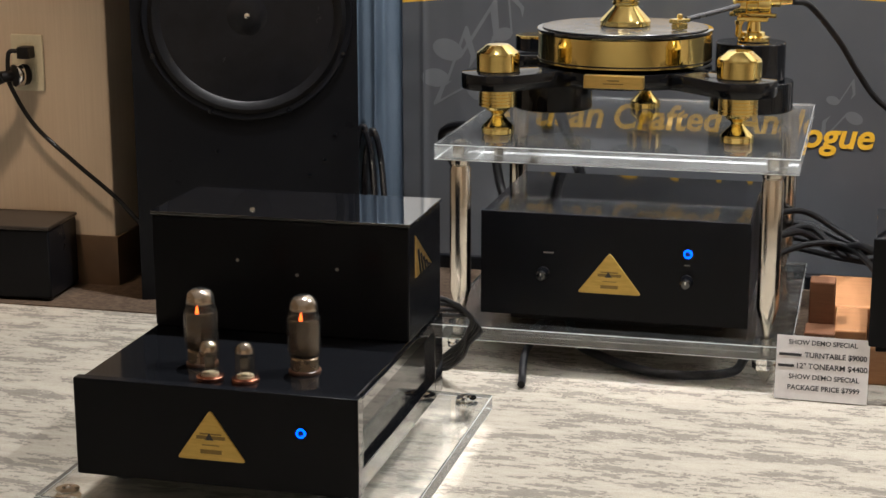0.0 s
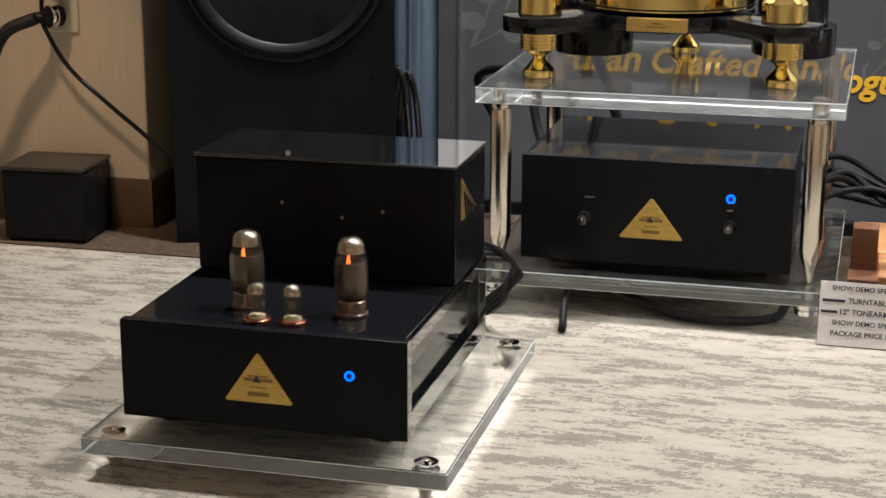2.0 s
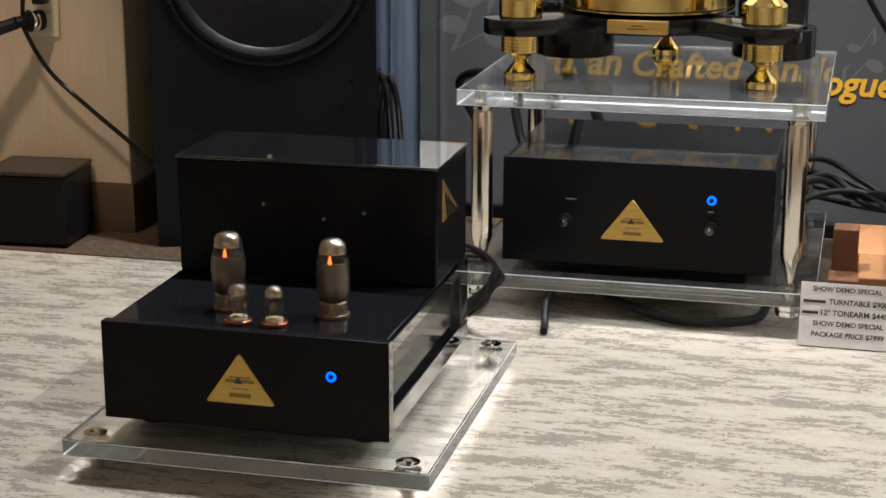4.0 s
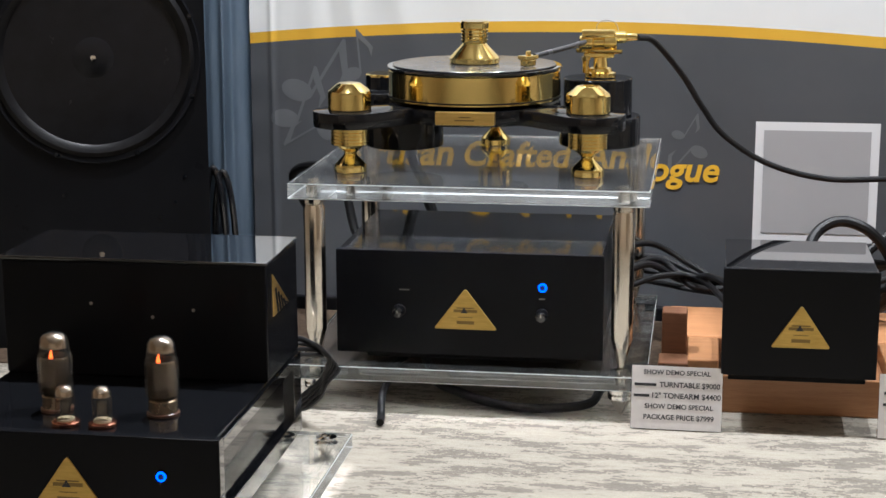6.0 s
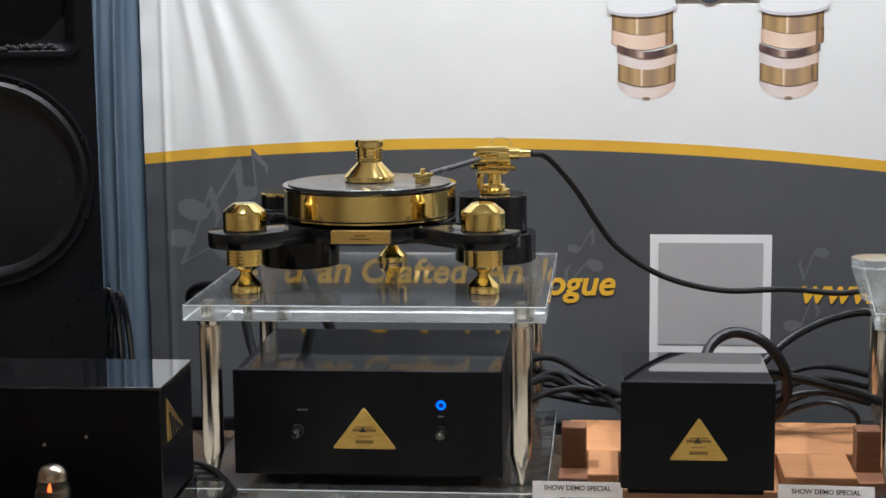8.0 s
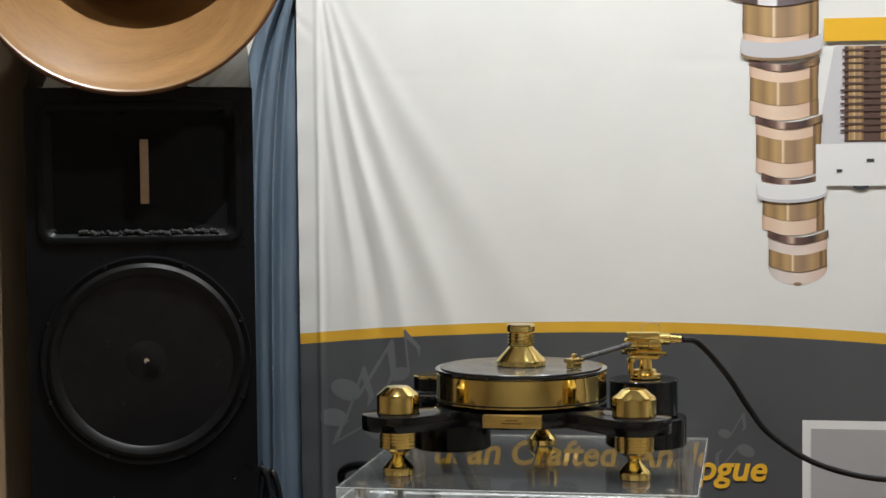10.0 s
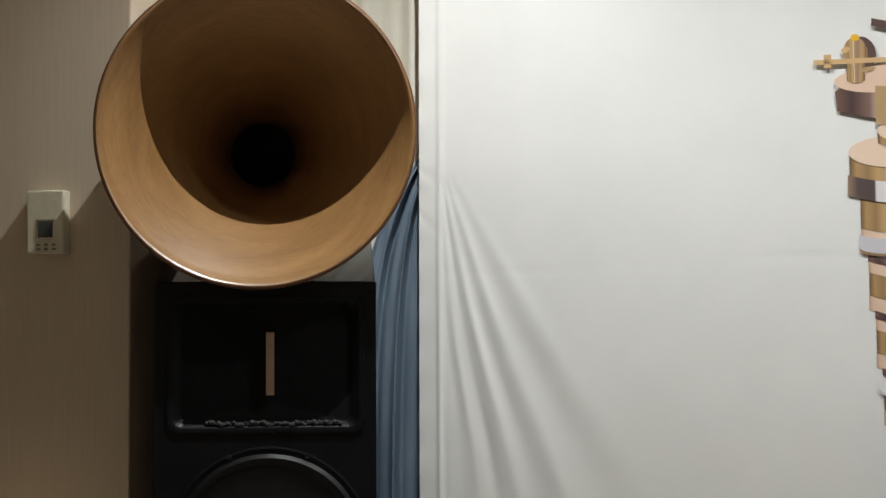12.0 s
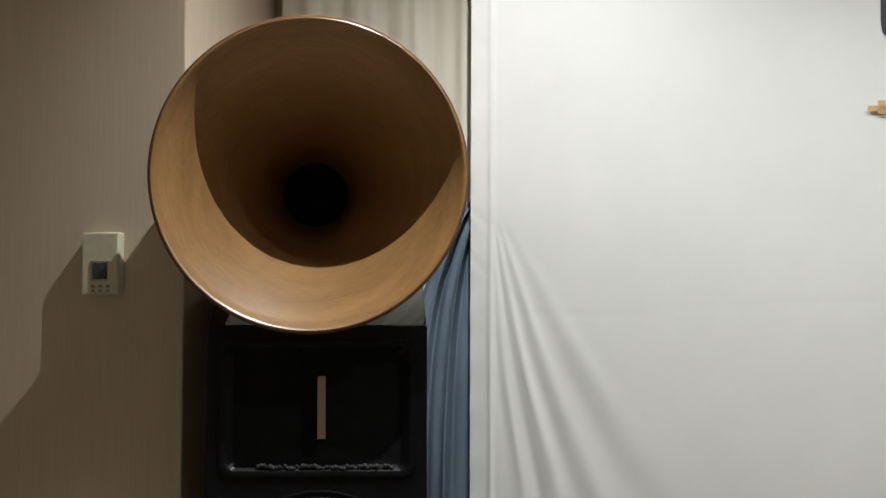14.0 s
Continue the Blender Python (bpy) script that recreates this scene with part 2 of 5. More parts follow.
# the printed swoosh: height of its lower edge along the banner
bd = bm_math("SUBTRACT", bx, 0.18)
edge = bm_math("SUBTRACT", 0.590, bm_math("MULTIPLY", bm_math("MULTIPLY", bd, bd), 0.067))
band = bm_math("SUBTRACT", bz, edge)
edge_t = bm_math("ADD", 1.801, bm_math("MULTIPLY", bm_math("ADD", bx, 0.47), 0.11))
top_d = bm_math("SUBTRACT", bz, edge_t)
is_dark = bm_math("LESS_THAN", band, 0.0)
is_gold = bm_math("MAXIMUM", bm_math("LESS_THAN", band, 0.022), bm_math("GREATER_THAN", top_d, 0.0))
is_dark_top = bm_math("GREATER_THAN", top_d, 0.022)
bn = noise_tex(BANNER, coords(BANNER), 3.0, 5.0, 0.6)
wcol = ramp(BANNER, bn, "Fac", [(0.3, (0.74, 0.745, 0.735)), (0.7, (0.80, 0.80, 0.79))])
gcol = ramp(BANNER, bn, "Fac", [(0.3, (0.66, 0.36, 0.03)), (0.7, (0.78, 0.47, 0.05))])
dcol = ramp(BANNER, bn, "Fac", [(0.3, (0.070, 0.075, 0.084)), (0.7, (0.090, 0.094, 0.103))])
m1 = nd(BANNER, "ShaderNodeMix", data_type="RGBA")
BANNER.node_tree.links.new(is_gold, m1.inputs[0])
link(BANNER, wcol, "Color", m1, 6)
link(BANNER, gcol, "Color", m1, 7)
m2 = nd(BANNER, "ShaderNodeMix", data_type="RGBA")
BANNER.node_tree.links.new(bm_math("MAXIMUM", is_dark, is_dark_top), m2.inputs[0])
link(BANNER, m1, 2, m2, 6)
link(BANNER, dcol, "Color", m2, 7)
link(BANNER, m2, 2, bsdf(BANNER), "Base Color")
bw = noise_tex(BANNER, coords(BANNER), 900.0, 2.0, 0.5)
bump(BANNER, bw, "Fac", 0.08, 0.0005)

PRINT_GOLD = mat("printed_gold", (0.80, 0.46, 0.03), 0.45)
PRINT_GREY = mat("printed_grey", (0.13, 0.135, 0.145), 0.45)
PRINT_CHAR = mat("printed_charcoal", (0.05, 0.055, 0.065), 0.45)
PRINT_WHITE = mat("printed_white", (0.78, 0.78, 0.79), 0.45)
PRINT_PALE = mat("printed_pale_grey", (0.58, 0.57, 0.60), 0.45)
PRINT_MID = varied(mat("printed_mid_grey", (0.41, 0.41, 0.42), 0.45), 4.0, (0.39, 0.39, 0.40), (0.43, 0.43, 0.44))
PRINT_ROSE = mat("printed_rose", (0.72, 0.52, 0.40), 0.45)
PRINT_TAN = mat("printed_tan", (0.60, 0.40, 0.20), 0.45)
PRINT_BROWN = mat("printed_brown", (0.10, 0.06, 0.05), 0.45)
PRINT_UMBER = mat("printed_umber", (0.29, 0.19, 0.11), 0.45)
PRINT_OCHRE = mat("printed_ochre", (0.43, 0.29, 0.15), 0.45)
PRINT_BLUSH = mat("printed_blush", (0.78, 0.60, 0.47), 0.45)


def glow(name, colour, strength):
    m = mat(name, colour, 0.4)
    bsdf(m).inputs["Emission Color"].default_value = (*colour, 1)
    bsdf(m).inputs["Emission Strength"].default_value = strength
    return m


LED_BLUE = glow("blue_led", (0.0, 0.075, 1.0), 3.0)
LED_CORE = glow("blue_led_core", (0.0, 0.01, 0.10), 0.3)
FILAMENT = glow("heater_glow", (1.0, 0.13, 0.02), 3.2)
LAMP_FACE = glow("lamp_face", (1.0, 0.94, 0.86), 60.0)
LAMP_DIM = glow("dim_lamp_face", (1.0, 0.90, 0.78), 25.0)

# ---- mesh helpers ----


def bm_box(x0, x1, y0, y1, z0, z1, bev=0.002, seg=2):
    bm = bmesh.new()
    bmesh.ops.create_cube(bm, size=1.0)
    for v in bm.verts:
        v.co = Vector(((x0 + x1) / 2 + v.co.x * (x1 - x0), (y0 + y1) / 2 + v.co.y * (y1 - y0), (z0 + z1) / 2 + v.co.z * (z1 - z0)))
    if bev:
        bmesh.ops.bevel(bm, geom=bm.edges[:], offset=bev, segments=seg, affect="EDGES", profile=0.5)
    flat = bm.faces.layers.int.new("flat")
    bm.normal_update()
    for f in bm.faces:
        f[flat] = int(max(abs(c) for c in f.normal) > 0.9999)
    return bm


def bm_lathe(profile, seg=48, m=None, closed=False):
    """Turned about z from (radius, height) pairs."""
    bm = bmesh.new()
    rings = []
    for r, z in profile:
        if r < 1e-5:
            rings.append([bm.verts.new((0, 0, z))])
        else:
            rings.append([bm.verts.new((r * math.cos(2 * math.pi * i / seg), r * math.sin(2 * math.pi * i / seg), z)) for i in range(seg)])
    pairs = list(zip(rings, rings[1:]))
    if closed:
        pairs.append((rings[-1], rings[0]))
    for a, b in pairs:
        for i in range(seg):
            j = (i + 1) % seg
            if len(a) == 1 and len(b) > 1:
                bm.faces.new((a[0], b[j], b[i]))
            elif len(b) == 1 and len(a) > 1:
                bm.faces.new((a[i], a[j], b[0]))
            elif len(a) > 1:
                bm.faces.new((a[i], a[j], b[j], b[i]))
    if not closed:
        for ring, flip in ((rings[0], True), (rings[-1], False)):
            if len(ring) > 1:
                bm.faces.new(ring[::-1] if flip else ring)
    bmesh.ops.recalc_face_normals(bm, faces=bm.faces[:])
    if m is not None:
        bm.transform(m)
    return bm


def bm_prism(outline, lo, hi, axis="z", bev=0.002, seg=2):
    """A flat outline drawn out along z, or for axis y an (x, z) outline drawn out along y."""
    bm = bmesh.new()
    place = {"z": lambda u, v, w: (u, v, w), "y": lambda u, v, w: (u, w, v), "x": lambda u, v, w: (w, u, v)}[axis]
    a = [bm.verts.new(place(u, v, lo)) for u, v in outline]
    b = [bm.verts.new(place(u, v, hi)) for u, v in outline]
    n = len(outline)
    fa, fb = bm.faces.new(a), bm.faces.new(b[::-1])
    for i in range(n):
        bm.faces.new((a[i], b[i], b[(i + 1) % n], a[(i + 1) % n]))
    bmesh.ops.recalc_face_normals(bm, faces=bm.faces[:])
    if bev:
        rim = [e for e in bm.edges if (e.verts[0] in a) == (e.verts[1] in a)]
        bmesh.ops.bevel(bm, geom=rim, offset=bev, segments=seg, affect="EDGES", profile=0.5)
    return bm


def smooth_path(pts, per=10):
    p = [Vector(q) for q in pts]
    p = [2 * p[0] - p[1]] + p + [2 * p[-1] - p[-2]]
    out = []
    for i in range(1, len(p) - 2):
        for k in range(per):
            t = k / per
            a, b, c, d = p[i - 1], p[i], p[i + 1], p[i + 2]
            out.append(0.5 * (2 * b + (c - a) * t + (2 * a - 5 * b + 4 * c - d) * t * t + (3 * b - a - 3 * c + d) * t ** 3))
    out.append(p[-2])
    return out


def bm_sweep(pts, radius, seg=10, per=10):
    path = smooth_path(pts, per)
    bm = bmesh.new()
    rings, up = [], Vector((0.13, 0.21, 0.97)).normalized()
    for i, q in enumerate(path):
        d = (path[min(i + 1, len(path) - 1)] - path[max(i - 1, 0)]).normalized()
        s = d.cross(up)
        if s.length < 0.05:
            s = d.cross(Vector((1, 0, 0)))
        s.normalize()
        up = s.cross(d).normalized()
        rings.append([bm.verts.new(q + radius * (math.cos(2 * math.pi * k / seg) * s + math.sin(2 * math.pi * k / seg) * up)) for k in range(seg)])
    for a, b in zip(rings, rings[1:]):
        for k in range(seg):
            bm.faces.new((a[k], a[(k + 1) % seg], b[(k + 1) % seg], b[k]))
    bm.faces.new(rings[0][::-1])
    bm.faces.new(rings[-1])
    bmesh.ops.recalc_face_normals(bm, faces=bm.faces[:])
    return bm


def join(*parts):
    out = bmesh.new()
    for b in parts:
        me = bpy.data.meshes.new("tmp")
        b.to_mesh(me)
        b.free()
        out.from_mesh(me)
        bpy.data.meshes.remove(me)
    return out


def part(name, bm, material, parent=None, label="", smooth=35):
    me = bpy.data.meshes.new(name)
    flat = bm.faces.layers.int.get("flat")
    rounded = [flat is None or not f[flat] for f in bm.faces]
    bm.to_mesh(me)
    bm.free()
    me.materials.append(material)
    if smooth:
        me.set_sharp_from_angle(angle=radians(smooth))
        me.polygons.foreach_set("use_smooth", rounded)
    ob = new(name, me)
    if parent is not None:
        ob.parent = parent
    if label:
        tagged(ob, label)
    return ob


def thing(name, m, label, category, group=""):
    ob = new(name)
    ob.empty_display_size = 0.05
    ob.matrix_basis = m
    return tagged(ob, label, category, group)


def text_mesh(name, body, material, parent, m, width=None, height=None, shear=0.0, bold=0.0, depth=0.0004, align="LEFT"):
    """Words as a thin mesh in the x-z plane of m, drawn to the given width or height."""
    cu = bpy.data.curves.new(name, "FONT")
    cu.body, cu.shear, cu.offset, cu.extrude, cu.size = body, shear, bold, 0.0, 1.0
    cu.resolution_u = 4
    tmp = bpy.data.objects.new(name, cu)
    scene.collection.objects.link(tmp)
    dg = bpy.context.evaluated_depsgraph_get()
    me = bpy.data.meshes.new_from_object(tmp.evaluated_get(dg))
    bpy.data.objects.remove(tmp)
    co = np.array([v.co[:] for v in me.vertices])
    lo, hi = co.min(0), co.max(0)
    sx = width / (hi[0] - lo[0]) if width else height / (hi[1] - lo[1])
    sz = height / (hi[1] - lo[1]) if height else sx
    shift = {"LEFT": lo[0], "CENTER": (lo[0] + hi[0]) / 2}[align]
    for v in me.vertices:
        v.co = ((v.co.x - shift) * sx, 0.0, (v.co.y - (0 if not height else lo[1])) * sz)
    me.transform(m)
    me.materials.clear()
    me.materials.append(material)
    ob = new(name, me)
    if parent is not None:
        ob.parent = parent
    return ob


def bm_flat(outline, y):
    """A flat printed shape in the x-z plane at y, facing -y."""
    bm = bmesh.new()
    f = bm.faces.new([bm.verts.new((u, y, v)) for u, v in outline])
    bm.normal_update()
    if f.normal.y > 0:
        f.normal_flip()
    return bm


def grid(nx, nz, f):
    bm = bmesh.new()
    vs = [[bm.verts.new(f(i / nx, k / nz)) for i in range(nx + 1)] for k in range(nz + 1)]
    for k in range(nz):
        for i in range(nx):
            bm.faces.new((vs[k][i], vs[k][i + 1], vs[k + 1][i + 1], vs[k + 1][i]))
    return bm


# ---- the room ----
X0, X1, Y0, Y1 = -2.6, 3.0, -5.6, 0.86
floor = tagged(part("floor", bm_box(X0 - 0.1, X1 + 0.1, Y0 - 0.1, Y1 + 0.1, -0.05, 0, 0), CARPET, None, "cream carpet with broken grey-brown streaks", 0), category="floor", kind="structure")
BORDER = varied(mat("brown_carpet_border", (0.07, 0.05, 0.035), 0.95, spec=0.1), 90.0, (0.05, 0.034, 0.024), (0.10, 0.072, 0.05), bumped=0.4)
tagged(part("floor_border", bm_box(X0, X1, 0.165, Y1, -0.02, 0.003, 0.001), BORDER, None, "dark brown carpet border along the wall", 0), category="floor", kind="structure")
tagged(part("ceiling", bm_box(X0 - 0.1, X1 + 0.1, Y0 - 0.1, Y1 + 0.1, CEIL, CEIL + 0.05, 0), CEILM, None, "plain white painted ceiling", 0), category="ceiling", kind="structure")
tagged(part("wall_north", bm_box(X0, X1, Y1, Y1 + 0.1, 0, CEIL, 0), WALLP, None, "beige vinyl-covered back wall", 0), category="wall", kind="structure")
tagged(part("wall_south", bm_box(X0, X1, Y0 - 0.1, Y0, 0, CEIL, 0), WALLP, None, "beige vinyl-covered wall", 0), category="wall", kind="structure")
tagged(part("wall_west", bm_box(X0 - 0.1, X0, Y0 - 0.1, 0.345, 0, CEIL, 0), WALLP, None, "beige vinyl-covered side wall", 0), category="wall", kind="structure")
tagged(part("wall_east", bm_box(X1, X1 + 0.1, Y0 - 0.1, Y1 + 0.1, 0, CEIL, 0), WALLP, None, "beige vinyl-covered side wall", 0), category="wall", kind="structure")
tagged(part("wall_pier", bm_box(X0 - 0.1, -1.0, 0.345, Y1, 0, CEIL, 0.004), WALLP, None, "beige wall pier with fine vertical texture", 0), category="wall", kind="structure")
tagged(part("baseboard_pier", bm_prism([(X0, 0.337), (-0.992, 0.337), (-0.992, Y1), (-1.0, Y1), (-1.0, 0.345), (X0, 0.345)], 0, 0.105, bev=0.002), BASEB, None, "dark brown vinyl baseboard"), category="baseboard", kind="structure")
tagged(part("baseboard_back", bm_box(-0.992, X1, Y1 - 0.008, Y1, 0, 0.105, 0.002), BASEB, None, "dark brown vinyl baseboard"), category="baseboard", kind="structure")


def drape_panel(name, x0, x1, y, z0, z1, folds, amp, material, label, lean=0.0, seed=0):
    rnd = random.Random(seed)
    ph = [rnd.uniform(0, 6.28) for _ in range(4)]

    def f(u, v):
        s = u * folds * 2 * math.pi
        w = amp * (math.sin(s + ph[0] + 0.5 * math.sin(2 * v + ph[1])) + 0.45 * math.sin(2.3 * s + ph[2] + v))
        return (x0 + u * (x1 - x0) + lean * v ** 7 * (1 - u) + 0.012 * v + 0.3 * amp * math.sin(s * 1.1 + ph[3]), y + w * (1 - 0.2 * v), z0 + v * (z1 - z0))

    ob = thing(name, pose(0, 0, 0), label, "curtain")
    pn = part("panel", grid(90, 40, f), material, ob, "", 80)
    so = pn.modifiers.new("thick", "SOLIDIFY")
    so.thickness = 0.0015
    for nm, v0, v1 in (("bottom_hem", 0.0, 0.03), ("top_hem", 0.97, 1.0)):
        hm = part(nm, grid(90, 2, lambda u, v: tuple(Vector(f(u, v0 + (v1 - v0) * v)) + Vector((0, -0.003, 0)))), material, ob, "", 80)
        hs = hm.modifiers.new("thick", "SOLIDIFY")
        hs.thickness = 0.0015
    return ob


tagged(drape_panel("curtain_cream", -0.975, -0.36, 0.80, 0.02, CEIL - 0.01, 5, 0.010, SHEER, "cream floor-length curtain with shallow folds", seed=3), category="curtain")
tagged(drape_panel("curtain_blue", -0.66, -0.455, 0.715, 0.004, 1.40, 3, 0.013, DRAPE, "blue-grey drape hanging in soft folds", lean=0.185, seed=8), category="curtain")

# downlights set in the ceiling
for lens, spots in ((LAMP_FACE, DOWN), (LAMP_DIM, [(-1.25, -0.75)] + FAR_DOWN)):
    lamp0 = None
    for dx, dy in spots:
        if lamp0 is not None:
            copy_thing(lamp0, pose(dx, dy, CEIL))
            continue
        lamp0 = thing("downlight", pose(dx, dy, CEIL), "round white recessed ceiling downlight", "lamp", "ceiling downlights")
        part("trim_ring", bm_lathe([(0.055, -0.001), (0.075, -0.001), (0.075, -0.006), (0.058, -0.010), (0.055, -0.008)], 32, closed=True), PLASTIC, lamp0)
        part("lens", bm_lathe([(0.0545, -0.002), (0.0545, -0.006), (0.0, -0.006)], 32), lens, lamp0, "glowing lamp lens")

# ---- banner ----
BX0, BX1, BY, BZ1 = -0.474, 2.35, 0.66, 2.05


# angle from the pull, width and depth of each crease
CREASES = ((0.035, 0.012, -0.0016), (0.075, 0.016, 0.0030), (0.115, 0.014, -0.0042), (0.165, 0.022, 0.0085), (0.225, 0.020, -0.0070), (0.275, 0.030, 0.0050), (0.345, 0.030, -0.0060), (0.43, 0.05, 0.0040), (0.53, 0.05, -0.0034))


def banner_y(x, z):
    """Creases that fan out from a pull on the side hem, and a slow billow."""
    d = x - BX0
    w = 0.004 * math.sin(3.1 * x + 1.2 * z) + 0.003 * math.sin(1.3 * x - 2.4 * z + 1)
    dx, dz = d - 0.035, 1.39 - z
    if dz > 0.02 and dx > -0.03:
        th = math.atan2(dx, dz)
        r = math.hypot(dx, dz)
        reach = min(1.0, r / 0.45) * (1.0 if z > 0.75 else max(0.25, 1 - (0.75 - z) / 0.4))
        bend = th + 0.018 * math.sin(7 * z) + 0.03 * (1.0 - z)
        for at, wide, deep in CREASES:
            q = (bend - at) / wide
            w += 0.48 * reach * deep * math.exp(-q * q) * (1 + 0.35 * math.sin(11 * z + 40 * at))
    dk = z - (1.34 - 0.75 * d)
    if 0 < d < 0.3:
        w += 0.0022 * math.exp(-((dk / 0.010) ** 2)) * math.exp(-d / 0.06) + 0.0022 * math.exp(-(((z - (1.24 - 0.9 * d)) / 0.010) ** 2)) * math.exp(-d / 0.07)
    w += 0.0007 * math.exp(-(((z - 1.125 - 0.01 * math.sin(5 * x)) / 0.004) ** 2))
    w += 0.0012 * math.sin(60 * z) * math.exp(-d / 0.02)
    return BY + w - 0.004 * math.exp(-((d - 0.046) / 0.006) ** 2) - (0.003 if d < 0.046 else 0.0)


banner = thing("banner", pose(0, 0, 0), "white and charcoal fabric banner with gold stripe and printed pictures", "banner")
cloth = part("cloth", grid(340, 200, lambda u, v: (lambda x, z: (x, banner_y(x, z), z))(BX0 + (BX1 - BX0) * (u ** 1.7), 0.02 + (BZ1 - 0.02) * v)), BANNER, banner, "creased satin print cloth", 80)
so = cloth.modifiers.new("thick", "SOLIDIFY")
so.thickness, so.offset = 0.0012, 1.0
part("top_rail", bm_lathe([(0.012, 0), (0.012, BX1 - BX0)], 16, pose(BX0, BY + 0.004, BZ1, 0, 90, 0)), NICKEL, banner)
part("base_bar", bm_box(BX0, BX1, BY - 0.02, BY + 0.03, 0, 0.03, 0.004), BLACK_SATIN, banner)


def drawn(outline, name, material, lift=0.0016, label=""):
    """A printed shape that follows the cloth."""
    bm = bm_flat(outline, 0)
    if len(outline) > 3:
        bmesh.ops.triangulate(bm, faces=bm.faces[:])
    bmesh.ops.subdivide_edges(bm, edges=bm.edges[:], cuts=2, use_grid_fill=True)
    for v in bm.verts:
        v.co.y = banner_y(v.co.x, v.co.z) - lift
    return part(name, bm, material, banner, label, 0)


def drape_text(ob, lift=0.0028):
    for v in ob.data.vertices:
        v.co.y = banner_y(v.co.x, v.co.z) - lift
    return ob


for body, tx, tw in (("Artisan", -0.283, 0.232), ("Crafted", -0.029, 0.222), ("Analogue", 0.213, 0.277)):
    drape_text(text_mesh("slogan_word", body, PRINT_GOLD, banner, pose(tx, 0, 0.292), width=tw, shear=0.22, bold=0.024))
drape_text(text_mesh("web_address", "www.", PRINT_GOLD, banner, pose(0.862, 0, 0.279), width=0.16, shear=0.22, bold=0.024))
drape_text(text_mesh("heading_letter", "U", PRINT_CHAR, banner, pose(0.383, 0, 1.662), width=0.075, height=0.105, bold=0.02))

# pale square field printed on the banner
QX, QZ, QS = 0.559, 0.173, 0.243
drawn([(QX, QZ), (QX + QS, QZ), (QX + QS, QZ + QS), (QX, QZ + QS)], "printed_square", PRINT_WHITE, 0.0016)
drawn([(QX + 0.017, QZ + 0.017), (QX + QS - 0.017, QZ + 0.017), (QX + QS - 0.017, QZ + QS - 0.017), (QX + 0.017, QZ + QS - 0.017)], "printed_field", PRINT_MID, 0.0026)


def ell(cx, cz, a, b, tilt=0.0, n=28, t0=0.0, t1=360.0):
    c, s = math.cos(radians(tilt)), math.sin(radians(tilt))
    full = abs(t1 - t0) >= 360
    m = n if full else n + 1
    out = []
    for i in range(m):
        t = radians(t0 + (t1 - t0) * i / n)
        u, v = a * math.cos(t), b * math.sin(t)
        out.append((cx + c * u - s * v, cz + s * u + c * v))
    return out


def note(cx, cz, size, tilt):
    """A printed music note: head, stem and flag."""
    c, s = math.cos(radians(tilt)), math.sin(radians(tilt))
    at = lambda u, v: (cx + size * (c * u - s * v), cz + size * (s * u + c * v))
    drawn(ell(cx, cz, 0.60 * size, 0.40 * size, tilt + 15), "printed_note", PRINT_GREY)
    drawn([at(0.48, 0), at(0.60, 0), at(0.60, 2.6), at(0.48, 2.6)], "printed_note_stem", PRINT_GREY, 0.0018)
    drawn([at(0.60, 2.6), at(0.60, 2.1), at(1.15, 1.45), at(1.25, 0.9), at(1.4, 1.5)], "printed_note_flag", PRINT_GREY, 0.002)


for q in ((-0.378, 0.466, 0.055, -32), (-0.405, 0.407, 0.048, -20), (-0.262, 0.500, 0.035, 5), (0.405, 0.386, 0.022, -30), (0.448, 0.352, 0.03, 140), (0.845, 0.23, 0.03, -20), (0.90, 0.38, 0.025, 160), (-0.32, 0.38, 0.035, 120)):
    note(*q)


# the printed picture of a column machine
def printed_tones(name, stops):
    """Printed metal: tones that run across the width of the shape."""
    m = mat(name, stops[0][1], 0.45)
    tc, sep = nd(m, "ShaderNodeTexCoord"), nd(m, "ShaderNodeSeparateXYZ")
    link(m, tc, "Generated", sep, "Vector")
    link(m, ramp(m, sep, "X", stops), "Color", bsdf(m), "Base Color")
    return m


TONE_METAL = printed_tones("printed_bronze_tones", [(0.0, (0.15, 0.09, 0.05)), (0.08, (0.42, 0.27, 0.12)), (0.20, (0.30, 0.19, 0.09)), (0.30, (0.50, 0.33, 0.15)), (0.385, (0.44, 0.29, 0.14)), (0.41, (0.82, 0.66, 0.48)), (0.45, (0.40, 0.26, 0.14)), (0.60, (0.30, 0.20, 0.13)), (0.74, (0.46, 0.30, 0.15)), (0.86, (0.36, 0.23, 0.11)), (0.90, (0.13, 0.08, 0.05)), (0.95, (0.36, 0.22, 0.09)), (1.0, (0.10, 0.06, 0.04))])
TONE_LIGHT = printed_tones("printed_rose_tones", [(0.0, (0.50, 0.33, 0.24)), (0.06, (0.70, 0.50, 0.38)), (0.35, (0.80, 0.62, 0.48)), (0.70, (0.72, 0.53, 0.41)), (0.865, (0.66, 0.46, 0.34)), (0.88, (0.16, 0.09, 0.06)), (0.94, (0.34, 0.20, 0.09)), (1.0, (0.12, 0.07, 0.05))])
TONE_PALE = printed_tones("printed_pale_rose_tones", [(0.0, (0.58, 0.50, 0.46)), (0.2, (0.72, 0.63, 0.60)), (0.6, (0.74, 0.62, 0.56)), (0.93, (0.66, 0.50, 0.42)), (1.0, (0.50, 0.36, 0.27))])
